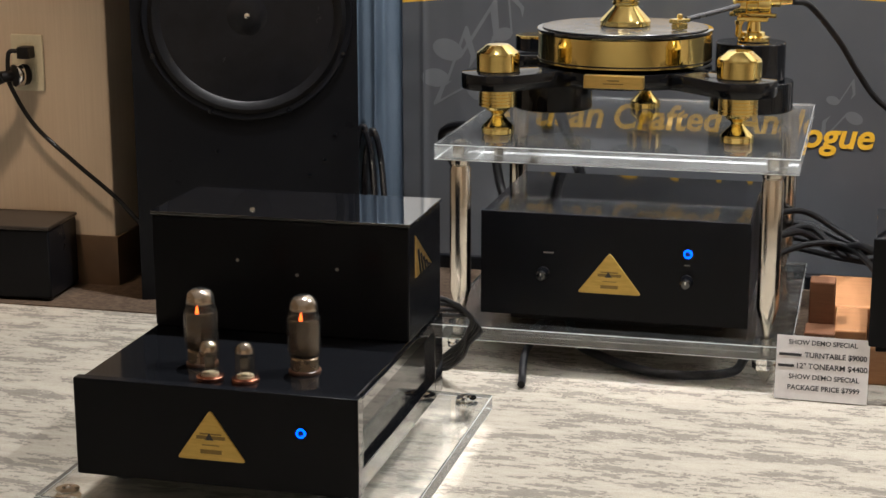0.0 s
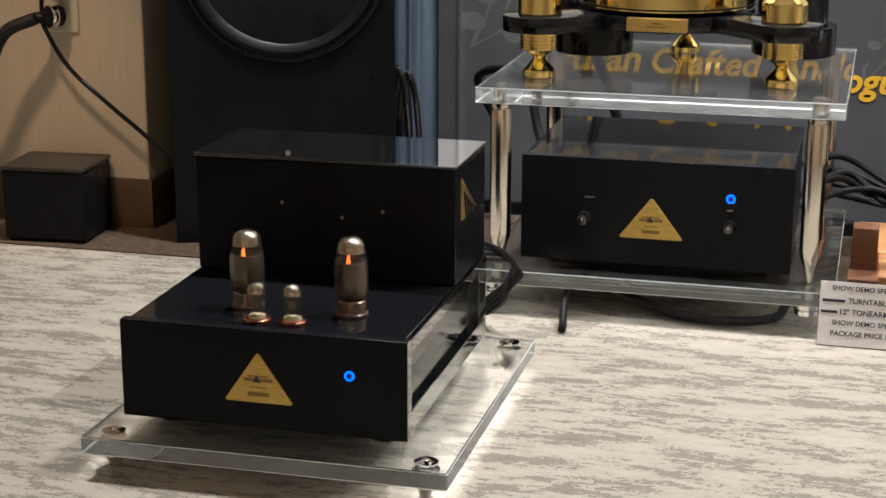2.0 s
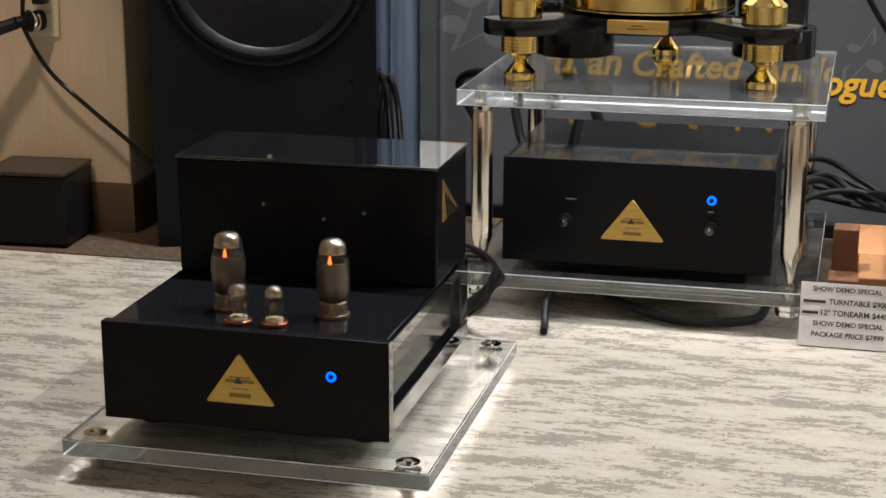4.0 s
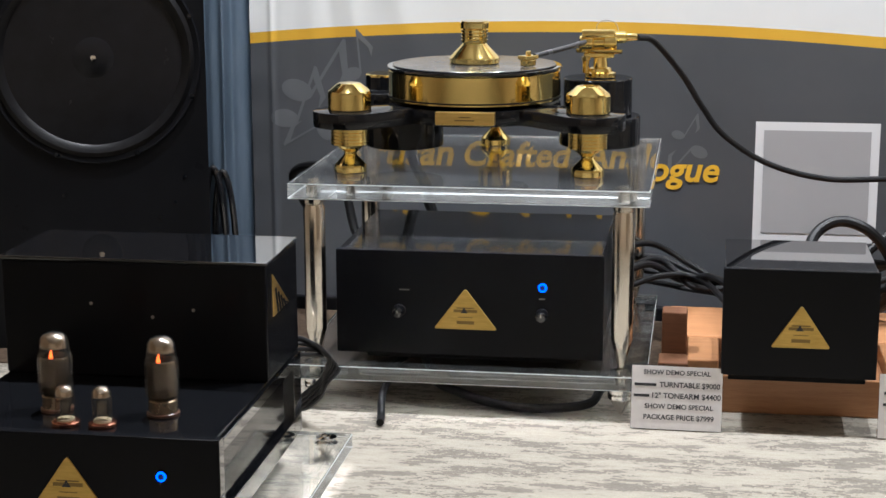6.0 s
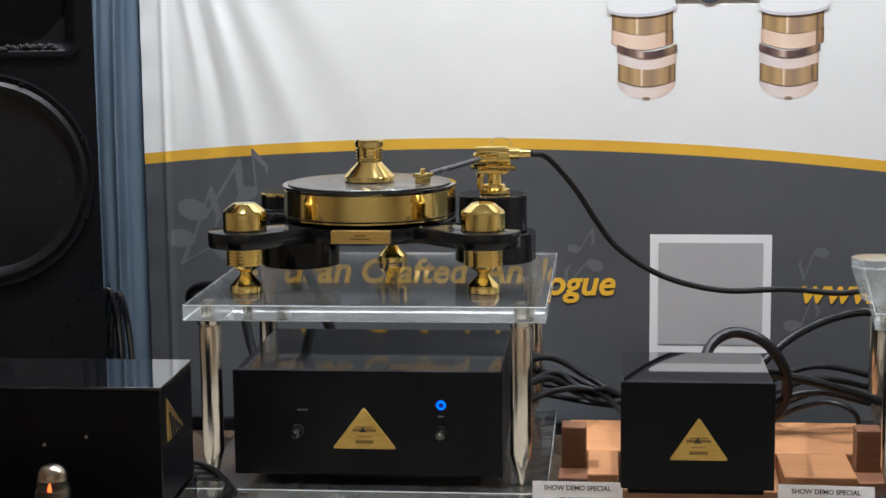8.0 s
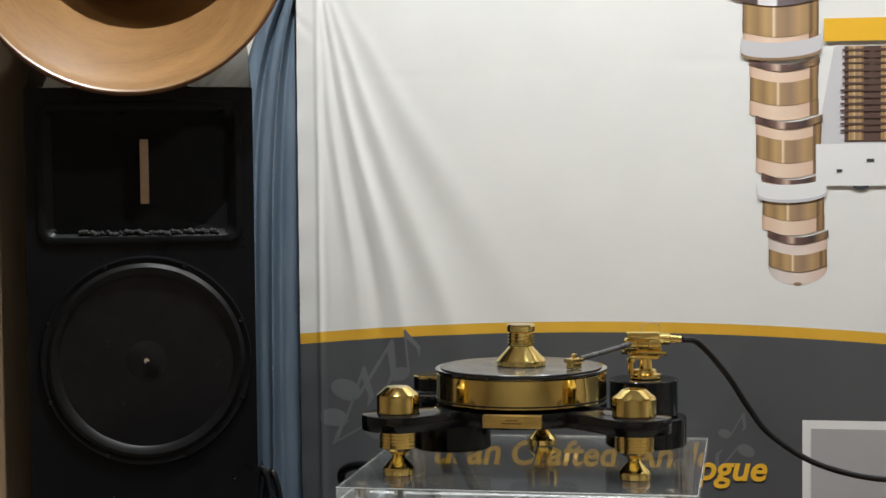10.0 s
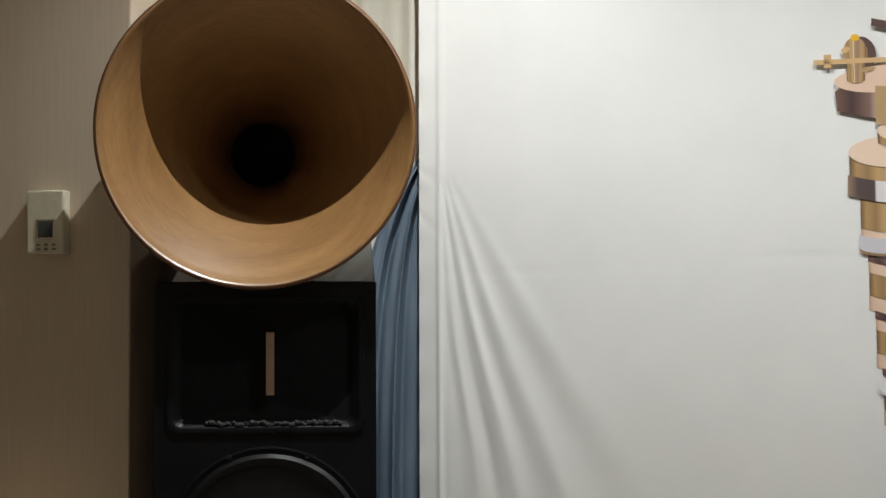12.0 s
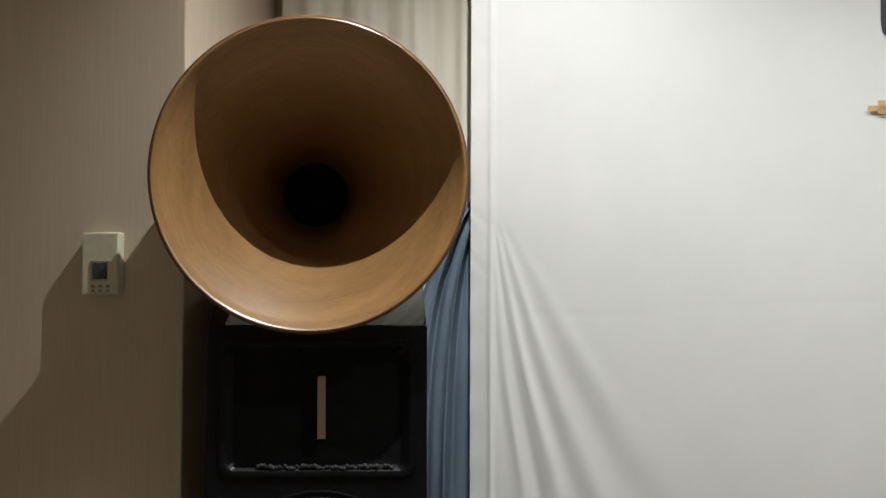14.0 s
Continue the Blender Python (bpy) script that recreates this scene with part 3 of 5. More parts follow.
TONE_DARK = printed_tones("printed_dark_tones", [(0.0, (0.16, 0.09, 0.07)), (0.15, (0.07, 0.04, 0.04)), (0.30, (0.20, 0.12, 0.10)), (0.40, (0.62, 0.46, 0.38)), (0.47, (0.14, 0.08, 0.07)), (0.75, (0.06, 0.04, 0.04)), (0.9, (0.30, 0.19, 0.10)), (1.0, (0.08, 0.05, 0.04))])
TONE_STEEL = printed_tones("printed_steel_tones", [(0.0, (0.30, 0.20, 0.14)), (0.10, (0.10, 0.07, 0.07)), (0.28, (0.08, 0.06, 0.06)), (0.30, (0.70, 0.66, 0.68)), (0.48, (0.78, 0.76, 0.80)), (0.50, (0.16, 0.13, 0.14)), (1.0, (0.10, 0.08, 0.09))])


def band(x0, x1, z0, z1, sag, material, lift, name="printed_drum"):
    """A printed ring of a drum seen from above, with bowed edges."""
    n = 14
    low = [(x0 + (x1 - x0) * i / n, z0 - sag * math.sin(math.pi * i / n)) for i in range(n + 1)]
    drawn(low + [(u, v - z0 + z1) for u, v in low[::-1]], name, material, lift)


for axis in (0.53, 0.865):
    s = 1 if axis < 0.7 else -1

    def sides(z):
        k = (z - 0.698) / 0.472
        return axis - 0.085 + (0.03 * s + 0.02) * (1 - k), axis + 0.055 + (0.03 * s - 0.006) * (1 - k)

    # rounded lower end, then drums with dark necks between them
    a, b = sides(0.73)
    drawn(ell((a + b) / 2, 0.724, (b - a) / 2, 0.036), "printed_column_end", TONE_PALE, 0.0014)
    drawn(ell((a + b) / 2, 0.690, 0.008, 0.003), "printed_column_tip", PRINT_UMBER, 0.0018)
    for k in range(4):
        z = 0.678 + k * 0.1145
        a, b = sides(z + 0.05)
        soft = TONE_PALE if k == 0 else TONE_LIGHT
        if k:
            band(a, b, z + 0.007, z + 0.036, 0.013, TONE_LIGHT, 0.0020)
        band(a + 0.001, b - 0.001, z + (0.036 if k else 0.049), z + 0.082, 0.013, TONE_METAL, 0.0024)
        band(a, b, z + 0.082, z + 0.108, 0.013, soft, 0.0020)
        band(a - 0.001, b + 0.002, z + 0.106, z + 0.120, 0.015, TONE_DARK, 0.0030, "printed_neck")
    for z, w, mt in ((0.868, 0.067, PRINT_WHITE), (1.150, 0.078, PRINT_PALE)):
        arc = ell(axis + (0.0085 if z < 1 else -0.013) * s - (0.02 if s < 0 else 0.0), z + 0.006, w, 0.016, 2, 20, 180, 360)
        drawn(arc + [(u, v + 0.030) for u, v in arc[::-1]], "printed_collar", mt, 0.0042)
        drawn([(u, v - 0.006) for u, v in arc] + arc[::-1], "printed_collar_shade", PRINT_UMBER if mt is PRINT_PALE else PRINT_PALE, 0.0042)
    band(axis - 0.088, axis + 0.060, 1.178, 1.192, 0.012, TONE_LIGHT, 0.0016)
    band(axis - 0.088, axis + 0.060, 1.192, 1.275, 0.012, TONE_METAL, 0.0020)
    band(axis - 0.108, axis + 0.072, 1.288, 1.345, 0.016, TONE_METAL, 0.0032)
    band(axis - 0.112, axis + 0.074, 1.258, 1.300, 0.016, TONE_STEEL, 0.0036)
    drawn(ell(axis - 0.02, 1.345, 0.09, 0.032), "printed_lid", PRINT_BLUSH, 0.0042)
    band(axis - 0.052, axis + 0.062, 1.362, 1.388, 0.018, TONE_METAL, 0.0050, "printed_lid")
    drawn(ell(axis + 0.005, 1.387, 0.057, 0.024), "printed_lid", PRINT_BLUSH, 0.0056)
# bridge plate and ribbed rods between the columns
drawn([(0.585, 0.885), (0.80, 0.885), (0.80, 0.968), (0.585, 0.968)], "printed_plate", PRINT_WHITE, 0.0044)
drawn([(0.585, 0.968), (0.80, 0.968), (0.785, 1.16), (0.62, 1.16)], "printed_plate", PRINT_PALE, 0.0014)
drawn([(0.735, 0.972), (0.785, 0.972), (0.735, 1.09)], "printed_shade", PRINT_MID, 0.0018)
drawn([(0.640, 0.972), (0.745, 0.972), (0.745, 1.16), (0.640, 1.16)], "printed_core", PRINT_BROWN, 0.0020)
for x0, x1, z0 in ((0.625, 0.636, 0.912), (0.683, 0.697, 0.932), (0.742, 0.747, 0.910)):
    drawn([(x0, z0), (x1, z0), (x1, z0 + 0.006), (x0, z0 + 0.006)], "printed_mark", PRINT_CHAR, 0.0052)
drawn(ell(0.672, 0.884, 0.016, 0.007), "printed_mark", PRINT_CHAR, 0.0040)
for sx in (0.662, 0.724):
    drawn([(sx - 0.015, 0.975), (sx + 0.015, 0.975), (sx + 0.015, 1.16), (sx - 0.015, 1.16)], "printed_rod", TONE_METAL, 0.0026)
    for k in range(13):
        z, w = 0.992 + k * 0.0132, 0.030 if k < 7 else 0.026
        drawn([(sx - w, z), (sx + w, z), (sx + w, z + 0.0042), (sx - w, z + 0.0042)], "printed_rib", PRINT_BROWN, 0.0034)
# upper armboard
drawn([(0.396, 1.470), (0.40, 1.43), (0.46, 1.415), (0.60, 1.395), (0.62, 1.46), (0.60, 1.49), (0.45, 1.495)], "printed_armboard", TONE_DARK, 0.0058)
drawn(ell(0.50, 1.492, 0.105, 0.028, 2), "printed_armboard", PRINT_ROSE, 0.0064)
drawn([(0.475, 1.40), (0.515, 1.397), (0.515, 1.475), (0.475, 1.478)], "printed_armboard", PRINT_OCHRE, 0.0066)
for a, b in (((0.355, 1.525), (0.52, 1.535)), ((0.375, 1.518), (0.39, 1.545))):
    drawn([(a[0], a[1]), (b[0], a[1]), (b[0], b[1]), (a[0], b[1])], "printed_tonearm", PRINT_TAN, 0.0072)
drawn(ell(0.449, 1.543, 0.029, 0.036, 8), "printed_pivot", PRINT_BROWN, 0.0068)
drawn(ell(0.438, 1.546, 0.024, 0.032, 8), "printed_pivot", TONE_METAL, 0.0070)
drawn(ell(0.437, 1.577, 0.009, 0.007), "printed_pivot", PRINT_GOLD, 0.0074)
drawn(ell(0.418, 1.553, 0.009, 0.006, 20), "printed_pivot", PRINT_TAN, 0.0074)
drawn(ell(0.462, 1.512, 0.014, 0.005, 10), "printed_pivot", PRINT_OCHRE, 0.0074)
band(0.420, 0.456, 1.490, 1.526, 0.006, TONE_METAL, 0.0071, "printed_pivot")
drawn([(0.47, 1.60), (0.62, 1.56), (0.62, 1.58), (0.47, 1.615)], "printed_tonearm", PRINT_BROWN, 0.0072)
drawn([(0.60, 1.17), (0.79, 1.17), (0.79, 1.215), (0.60, 1.215)], "printed_label", PRINT_GOLD, 0.0052)

# ---- loudspeaker ----
SPK = pose(-0.70, 0.325, 0, 0, 0, 18.2)
W, H, DEEP = 0.2165, 1.09, 0.44
speaker = thing("loudspeaker", SPK, "tall black floor-standing loudspeaker with large woofer and slot waveguide", "loudspeaker")


def bm_cabinet():
    """Front at y = 0; the top rises towards the back."""
    bm = bmesh.new()
    rise = 0.155
    vs = [bm.verts.new(q) for q in ((-W, 0.012, 0), (W, 0.012, 0), (W, DEEP, 0), (-W, DEEP, 0), (-W, 0.012, H), (W, 0.012, H), (W, DEEP, H + rise), (-W, DEEP, H + rise))]
    for f in ((0, 3, 2, 1), (0, 1, 5, 4), (1, 2, 6, 5), (2, 3, 7, 6), (3, 0, 4, 7), (4, 5, 6, 7)):
        bm.faces.new([vs[i] for i in f])
    bmesh.ops.bevel(bm, geom=bm.edges[:], offset=0.004, segments=2, affect="EDGES", profile=0.5)
    return bm


part("body", bm_cabinet(), BLACK_GLOSS, speaker, "gloss black cabinet body")


def rrect(hw, z0, z1, r, n=6):
    out = []
    for cx, cz, a0 in ((hw - r, z1 - r, 0), (-hw + r, z1 - r, 90), (-hw + r, z0 + r, 180), (hw - r, z0 + r, 270)):
        for i in range(n + 1):
            a = radians(a0 + 90 * i / n)
            out.append((cx + r * math.cos(a), cz + r * math.sin(a)))
    return out


def bm_loft(loops):
    """Skins a list of equal-length loops of 3D points."""
    bm = bmesh.new()
    rings = [[bm.verts.new(p) for p in lp] for lp in loops]
    n = len(rings[0])
    for a, b in zip(rings, rings[1:]):
        for i in range(n):
            bm.faces.new((a[i], a[(i + 1) % n], b[(i + 1) % n], b[i]))
    return bm, rings


WG0, WG1, WGW = 0.798, 1.056, 0.187
# baffle with openings for waveguide and woofer
WZ, WR = 0.563, 0.188


def bm_baffle():
    cu_out = [(-W, 0.0), (W, 0.0), (W, H - 0.002), (-W, H - 0.002)]
    hole1 = rrect(WGW, WG0, WG1, 0.022)
    hole2 = [(0.006 + 0.186 * math.cos(2 * math.pi * i / 48), WZ + 0.186 * math.sin(2 * math.pi * i / 48)) for i in range(48)]
    bm = bmesh.new()
    edges = []
    for loop in (cu_out, hole1, hole2):
        vs = [bm.verts.new((u, -0.010, v)) for u, v in loop]
        edges += [bm.edges.new((vs[i], vs[(i + 1) % len(vs)])) for i in range(len(vs))]
    bmesh.ops.triangle_fill(bm, use_beauty=True, use_dissolve=False, edges=edges)
    geo = bmesh.ops.extrude_face_region(bm, geom=bm.faces[:])
    for v in geo["geom"]:
        if isinstance(v, bmesh.types.BMVert):
            v.co.y = 0.012
    bmesh.ops.recalc_face_normals(bm, faces=bm.faces[:])
    return bm


# the cabinet front lies behind the baffle; the drivers sit in shallow wells
part("baffle", bm_baffle(), BLACK_SATIN, speaker, "satin black front baffle")
loops = [[(u, -0.014, v) for u, v in rrect(WGW + 0.006, WG0 - 0.006, WG1 + 0.006, 0.026)], [(u, -0.016, v) for u, v in rrect(WGW - 0.003, WG0 + 0.003, WG1 - 0.003, 0.02)]]
loops += [[(u, -0.013, v) for u, v in rrect(WGW - 0.007, WG0 + 0.007, WG1 - 0.007, 0.018)], [(u, 0.004, v) for u, v in rrect(WGW - 0.024, WG0 + 0.020, WG1 - 0.020, 0.010)]]
loops.insert(0, [(u, -0.009, v) for u, v in rrect(WGW + 0.007, WG0 - 0.007, WG1 + 0.007, 0.027)])
wg, _ = bm_loft(loops)
wgf = part("waveguide_frame", wg, BLACK_SATIN, speaker, "raised rounded frame round the waveguide", 50)
wl, rings = bm_loft([[(u, 0.001, v) for u, v in rrect(WGW - 0.022, WG0 + 0.018, WG1 - 0.018, 0.010)], [(u * 0.45, 0.0075, v) for u, v in rrect(WGW - 0.06, WG0 + 0.04, WG1 - 0.04, 0.012)], [(u, 0.010, v) for u, v in rrect(0.010, 0.864, 0.994, 0.003)]])
wl.faces.new(rings[-1])
part("waveguide", wl, BLACK_MATTE, speaker, "dark flared waveguide", 60)
part("slot_strip", bm_box(0.000, 0.016, -0.012, 0.009, 0.866, 0.990, 0.001), STRIPW, speaker, "pale wooden slot strip")
# lighter grey bumps added to imitate the speckled reflection on the lower frame edge
rnd = random.Random(5)
beads = []
for i in range(46):
    u = -0.115 + i * 0.0058
    r = rnd.uniform(0.003, 0.006)
    b = bmesh.new()
    bmesh.ops.create_icosphere(b, subdivisions=1, radius=r)
    b.transform(Matrix.Translation((u, -0.011, WG0 + 0.012 + rnd.uniform(-0.002, 0.004))))
    beads.append(b)
speckle = part("felt_strip", join(*beads), varied(mat("grey_speckle", (0.1, 0.1, 0.1), 0.9), 60.0, (0.022, 0.022, 0.022), (0.055, 0.055, 0.055)), speaker, "ragged grey bumps in place of a speckled reflection", 60)
tagged(speckle, "ragged grey bumps in place of a speckled reflection", kind="stuff")

TURN = pose(0.006, -0.010, WZ, 90, 0, 0) @ Matrix.Diagonal((1.06, 1.06, 1, 1))  # lathe axis out of the baffle
woofer = part("woofer", bm_lathe([(0.177, 0.002), (0.183, 0.004), (0.188, 0.006), (0.1905, 0.005), (0.192, 0.002), (0.1925, -0.006), (0.170, -0.006)], 72, TURN, closed=True), BLACK_PANEL, speaker, "black cast woofer frame")
part("surround", bm_lathe([(0.176, -0.004), (0.179, 0.003), (0.171, 0.009), (0.161, 0.005), (0.155, -0.002), (0.157, -0.006)], 72, TURN, closed=True), SURROUND, woofer, "rubber roll surround")
part("cone", bm_lathe([(0.158, 0.000), (0.10, -0.008), (0.055, -0.0135), (0.0, -0.0145)], 72, TURN), CONE, woofer, "dark paper cone")
part("dust_cap", bm_lathe([(0.058, -0.013), (0.050, -0.005), (0.034, 0.001), (0.015, 0.004), (0.0, 0.0045)], 48, TURN), CONE, woofer, "domed dust cap", 60)
# small chrome dome added as the highlight dot on the dust cap
part("cap_rivet", bm_lathe([(0.006, 0.003), (0.005, 0.006), (0.0, 0.007)], 16, TURN), CHROME, woofer)
for k in range(8):
    a = radians(22.5 + 45 * k)
    part("screw", bm_lathe([(0.0045, 0), (0.0045, 0.002), (0.0015, 0.0022), (0.0, 0.001)], 12, TURN @ pose(0.1865 * math.cos(a), 0.1865 * math.sin(a), 0.0045)), BLACK_GLOSS, woofer)
for k, (u, v) in enumerate(((-0.06, 0.30), (0.15, 0.28), (0.17, 0.33), (0.12, 0.25))):
    part("baffle_screw", bm_lathe([(0.004, 0), (0.004, 0.0015), (0.0, 0.002)], 10, pose(u, -0.010, v, 90, 0, 0)), BLACK_GLOSS, speaker)

# ---- round horn on the loudspeaker ----
HORN = SPK @ pose(-0.018, -0.062, 1.386)
horn = thing("horn", HORN, "large round turned wooden horn with rolled lip above the loudspeaker", "horn loudspeaker")
prof = []
N = 26
for i in range(N + 1):
    d = 0.46 * i / N
    prof.append((0.072 + 0.235 * (1 - i / N) ** 1.7, d))
inner = [(r, -d) for r, d in prof]
lip = [(0.309, 0.004), (0.313, 0.006), (0.317, 0.004), (0.318, -0.002), (0.315, -0.012)]
outer = [(r + 0.016, -d) for r, d in prof[2:]][::-1]
HT = pose(0, 0, 0, 90, 0, 0) @ Matrix.Diagonal((0.983, 0.983, 1, 1))
mouth = part("horn_body", bm_lathe(inner[::-1] + lip + outer[::-1], 96, HT, closed=True), HORN_WOOD, horn, "satin golden-brown turned wood flare", 50)
part("throat", bm_lathe([(0.086, -0.4605), (0.086, -0.47), (0.0, -0.47)], 40, HT), BLACK_MATTE, horn, "dark horn throat")
part("driver", bm_lathe([(0.086, -0.471), (0.092, -0.474), (0.092, -0.55), (0.05, -0.57), (0.0, -0.57)], 40, HT), BLACK_SATIN, horn, "black compression driver")
part("lip_edge", bm_lathe([(0.3175, -0.012), (0.320, -0.006), (0.3195, 0.002), (0.3165, 0.006)], 96, HT, closed=True), WALNUT, horn, "dark outer edge of the lip")
for u in (-0.10, 0.105):
    part("stand_leg", bm_box(u - 0.011, u + 0.011, 0.215, 0.245, -0.228, -0.128, 0.003), BLACK_SATIN, horn, "black support leg")
part("stand_bar", bm_box(-0.12, 0.12, 0.215, 0.245, -0.172, -0.15, 0.003), BLACK_SATIN, horn)

# ---- wall fittings ----
th = thing("thermostat", pose(-1.166, 0.345, 1.154), "ivory plastic wall thermostat with small grey display", "thermostat")
part("case", bm_box(-0.05, 0.034, -0.030, 0, 0, 0.129, 0.004), PLASTIC, th)
part("bezel", bm_box(-0.027, 0.014, -0.032, -0.029, 0.028, 0.070, 0.001), CHROME, th, "pale bezel")
part("display", bm_box(-0.023, 0.010, -0.0335, -0.030, 0.032, 0.066, 0.001), LCD, th, "dark display")
for i in range(3):
    for k in range(2):
        part("button", bm_box(-0.026 + i * 0.017, -0.018 + i * 0.017, -0.033, -0.029, 0.006 + k * 0.009, 0.011 + k * 0.009, 0.001), SIDE_GREY, th)

outlet = thing("wall_outlet", pose(-1.171, 0.345, 0.398), "white double wall outlet with black plugs", "outlet")
part("cover_plate", bm_box(-0.035, 0.035, -0.006, 0, 0, 0.114, 0.003), PLASTIC, outlet)
for z in (0.034, 0.080):
    part("socket", bm_box(-0.017, 0.017, -0.009, -0.004, z - 0.014, z + 0.014, 0.004), PLASTIC, outlet)
    for u in (-0.006, 0.006):
        part("slot", bm_box(u - 0.001, u + 0.001, -0.0096, -0.008, z - 0.004, z + 0.005, 0), INK, outlet, smooth=0)

plug = thing("power_plug", pose(-1.171, 0.336, 0.432), "round black power plug with silver collar", "plug")
part("plug_body", bm_lathe([(0.020, 0), (0.022, 0.01), (0.021, 0.03), (0.012, 0.036), (0.011, 0.06)], 28, pose(0, 0, 0, 90, 0, -35)), RUBBER, plug)
part("collar", bm_lathe([(0.0225, 0.014), (0.0235, 0.016), (0.0235, 0.026), (0.0225, 0.028)], 28, pose(0, 0, 0, 90, 0, -35), closed=True), CHROME, plug, "silver collar")
part("thick_cord", bm_sweep([(-0.03, -0.05, 0), (-0.09, -0.07, -0.03), (-0.13, -0.07, -0.11), (-0.16, -0.05, -0.22), (-0.17, -0.05, -0.34), (-0.16, -0.06, -0.424)], 0.013), RUBBER, plug, "thick black power cord")
plug2 = thing("flat_plug", pose(-1.165, 0.336, 0.478), "small flat black plug with thin cord", "plug")
part("plug_body", bm_box(-0.012, 0.014, -0.03, 0, -0.012, 0.012, 0.003), RUBBER, plug2)
part("thin_cord", bm_sweep([(-0.010, -0.026, 0.004), (-0.028, -0.03, 0.0), (-0.032, -0.03, -0.04), (-0.026, -0.034, -0.066), (0.017, -0.026, -0.144), (0.099, -0.026, -0.215), (0.182, -0.026, -0.28), (0.226, -0.028, -0.322), (0.265, -0.03, -0.36), (0.29, 0.05, -0.44), (0.32, 0.2, -0.471)], 0.0045), RUBBER, plug2, "thin black cord down to the floor")

boxp = thing("power_box", pose(-1.155, 0.185, 0, 0, 0, 4), "squat black box with a brown lid standing by the wall", "box")
part("case", bm_box(-0.085, 0.085, 0.0, 0.145, 0.008, 0.146, 0.004), BLACK_SATIN, boxp)
part("lid", bm_box(-0.087, 0.087, -0.002, 0.147, 0.146, 0.154, 0.003), varied(mat("brown_black_lid", (0.03, 0.022, 0.016), 0.4), 20.0, (0.014, 0.010, 0.007), (0.024, 0.017, 0.012)), boxp, "dark brown lid")
for u in (-0.07, 0.07):
    for v in (0.015, 0.13):
        part("foot", bm_lathe([(0.01, 0), (0.012, 0.008)], 16, pose(u, v, 0)), RUBBER, boxp)


# ---- acrylic equipment stand ----
def triangle_badge(parent, cx, y, z0, w, h, grille=False):
    """Rounded triangular metal badge on a front at y."""
    pts = [(cx - w / 2, z0), (cx + w / 2, z0), (cx, z0 + h)]
    cen = Vector((cx, z0 + h / 3))
    out, r = [], 0.006
    for i in range(3):
        p, a, b = Vector(pts[i]), Vector(pts[i - 1]), Vector(pts[(i + 1) % 3])
        u, v = (a - p).normalized(), (b - p).normalized()
        for k in range(5):
            t = k / 4
            q = p + u * r * (1 - t) ** 2 * 1.0 + v * r * t ** 2
            out.append((q.x, q.y))
    bd = part("badge", bm_prism(out, y - 0.0022, y + 0.0005, "y", 0.0006, 1), BRASS_FLAT, parent, "gold triangular badge")
    yy = y - 0.0027
    part("emblem", bm_prism([(cx - 0.008, z0 + h * 0.40), (cx + 0.004, z0 + h * 0.40), (cx - 0.002, z0 + h * 0.54)], yy, y - 0.0018, "y", 0), INK, bd, smooth=0)
    for zz, ww, hh, mt in ((0.52, 0.030, 0.0022, BRASS_DARK), (0.45, 0.040, 0.0050, BRASS_DARK), (0.30, 0.024, 0.0014, BRASS_DARK), (0.17, 0.030, 0.0058, BRASS_DARK)):
        part("engraving", bm_box(cx - ww / 2, cx + ww / 2, yy + 0.0003, y - 0.0018, z0 + h * zz - hh / 2, z0 + h * zz + hh / 2, 0), mt, bd, smooth=0)
    return bd


def led(parent, x, y, z, r=0.0105):
    t = pose(x, y, z, 90, 0, 0)
    part("button_ring", bm_lathe([(r * 1.35, -0.001), (r * 1.35, 0.002), (r * 1.15, 0.003), (r * 1.12, -0.001)], 28, t, closed=True), BLACK_GLOSS, parent)
    part("led_ring", bm_lathe([(r * 1.0, -0.001), (r * 1.0, 0.0026), (r * 0.62, 0.0026), (r * 0.62, -0.001)], 28, t, closed=True), LED_BLUE, parent, "glowing blue ring light")
    part("button", bm_lathe([(r * 0.58, -0.001), (r * 0.58, 0.003), (r * 0.4, 0.0036), (0.0, 0.0036)], 24, t), LED_CORE, parent)


SX0, SX1, SY0, SY1, SZ = -0.232, 0.374, -0.035, 0.555, 0.395


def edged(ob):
    """Edge and chamfer faces get whiter haze, painted in for light that runs inside the slab."""
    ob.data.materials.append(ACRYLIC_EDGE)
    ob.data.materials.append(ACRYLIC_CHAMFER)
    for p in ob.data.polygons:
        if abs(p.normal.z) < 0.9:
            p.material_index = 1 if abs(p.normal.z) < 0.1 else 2


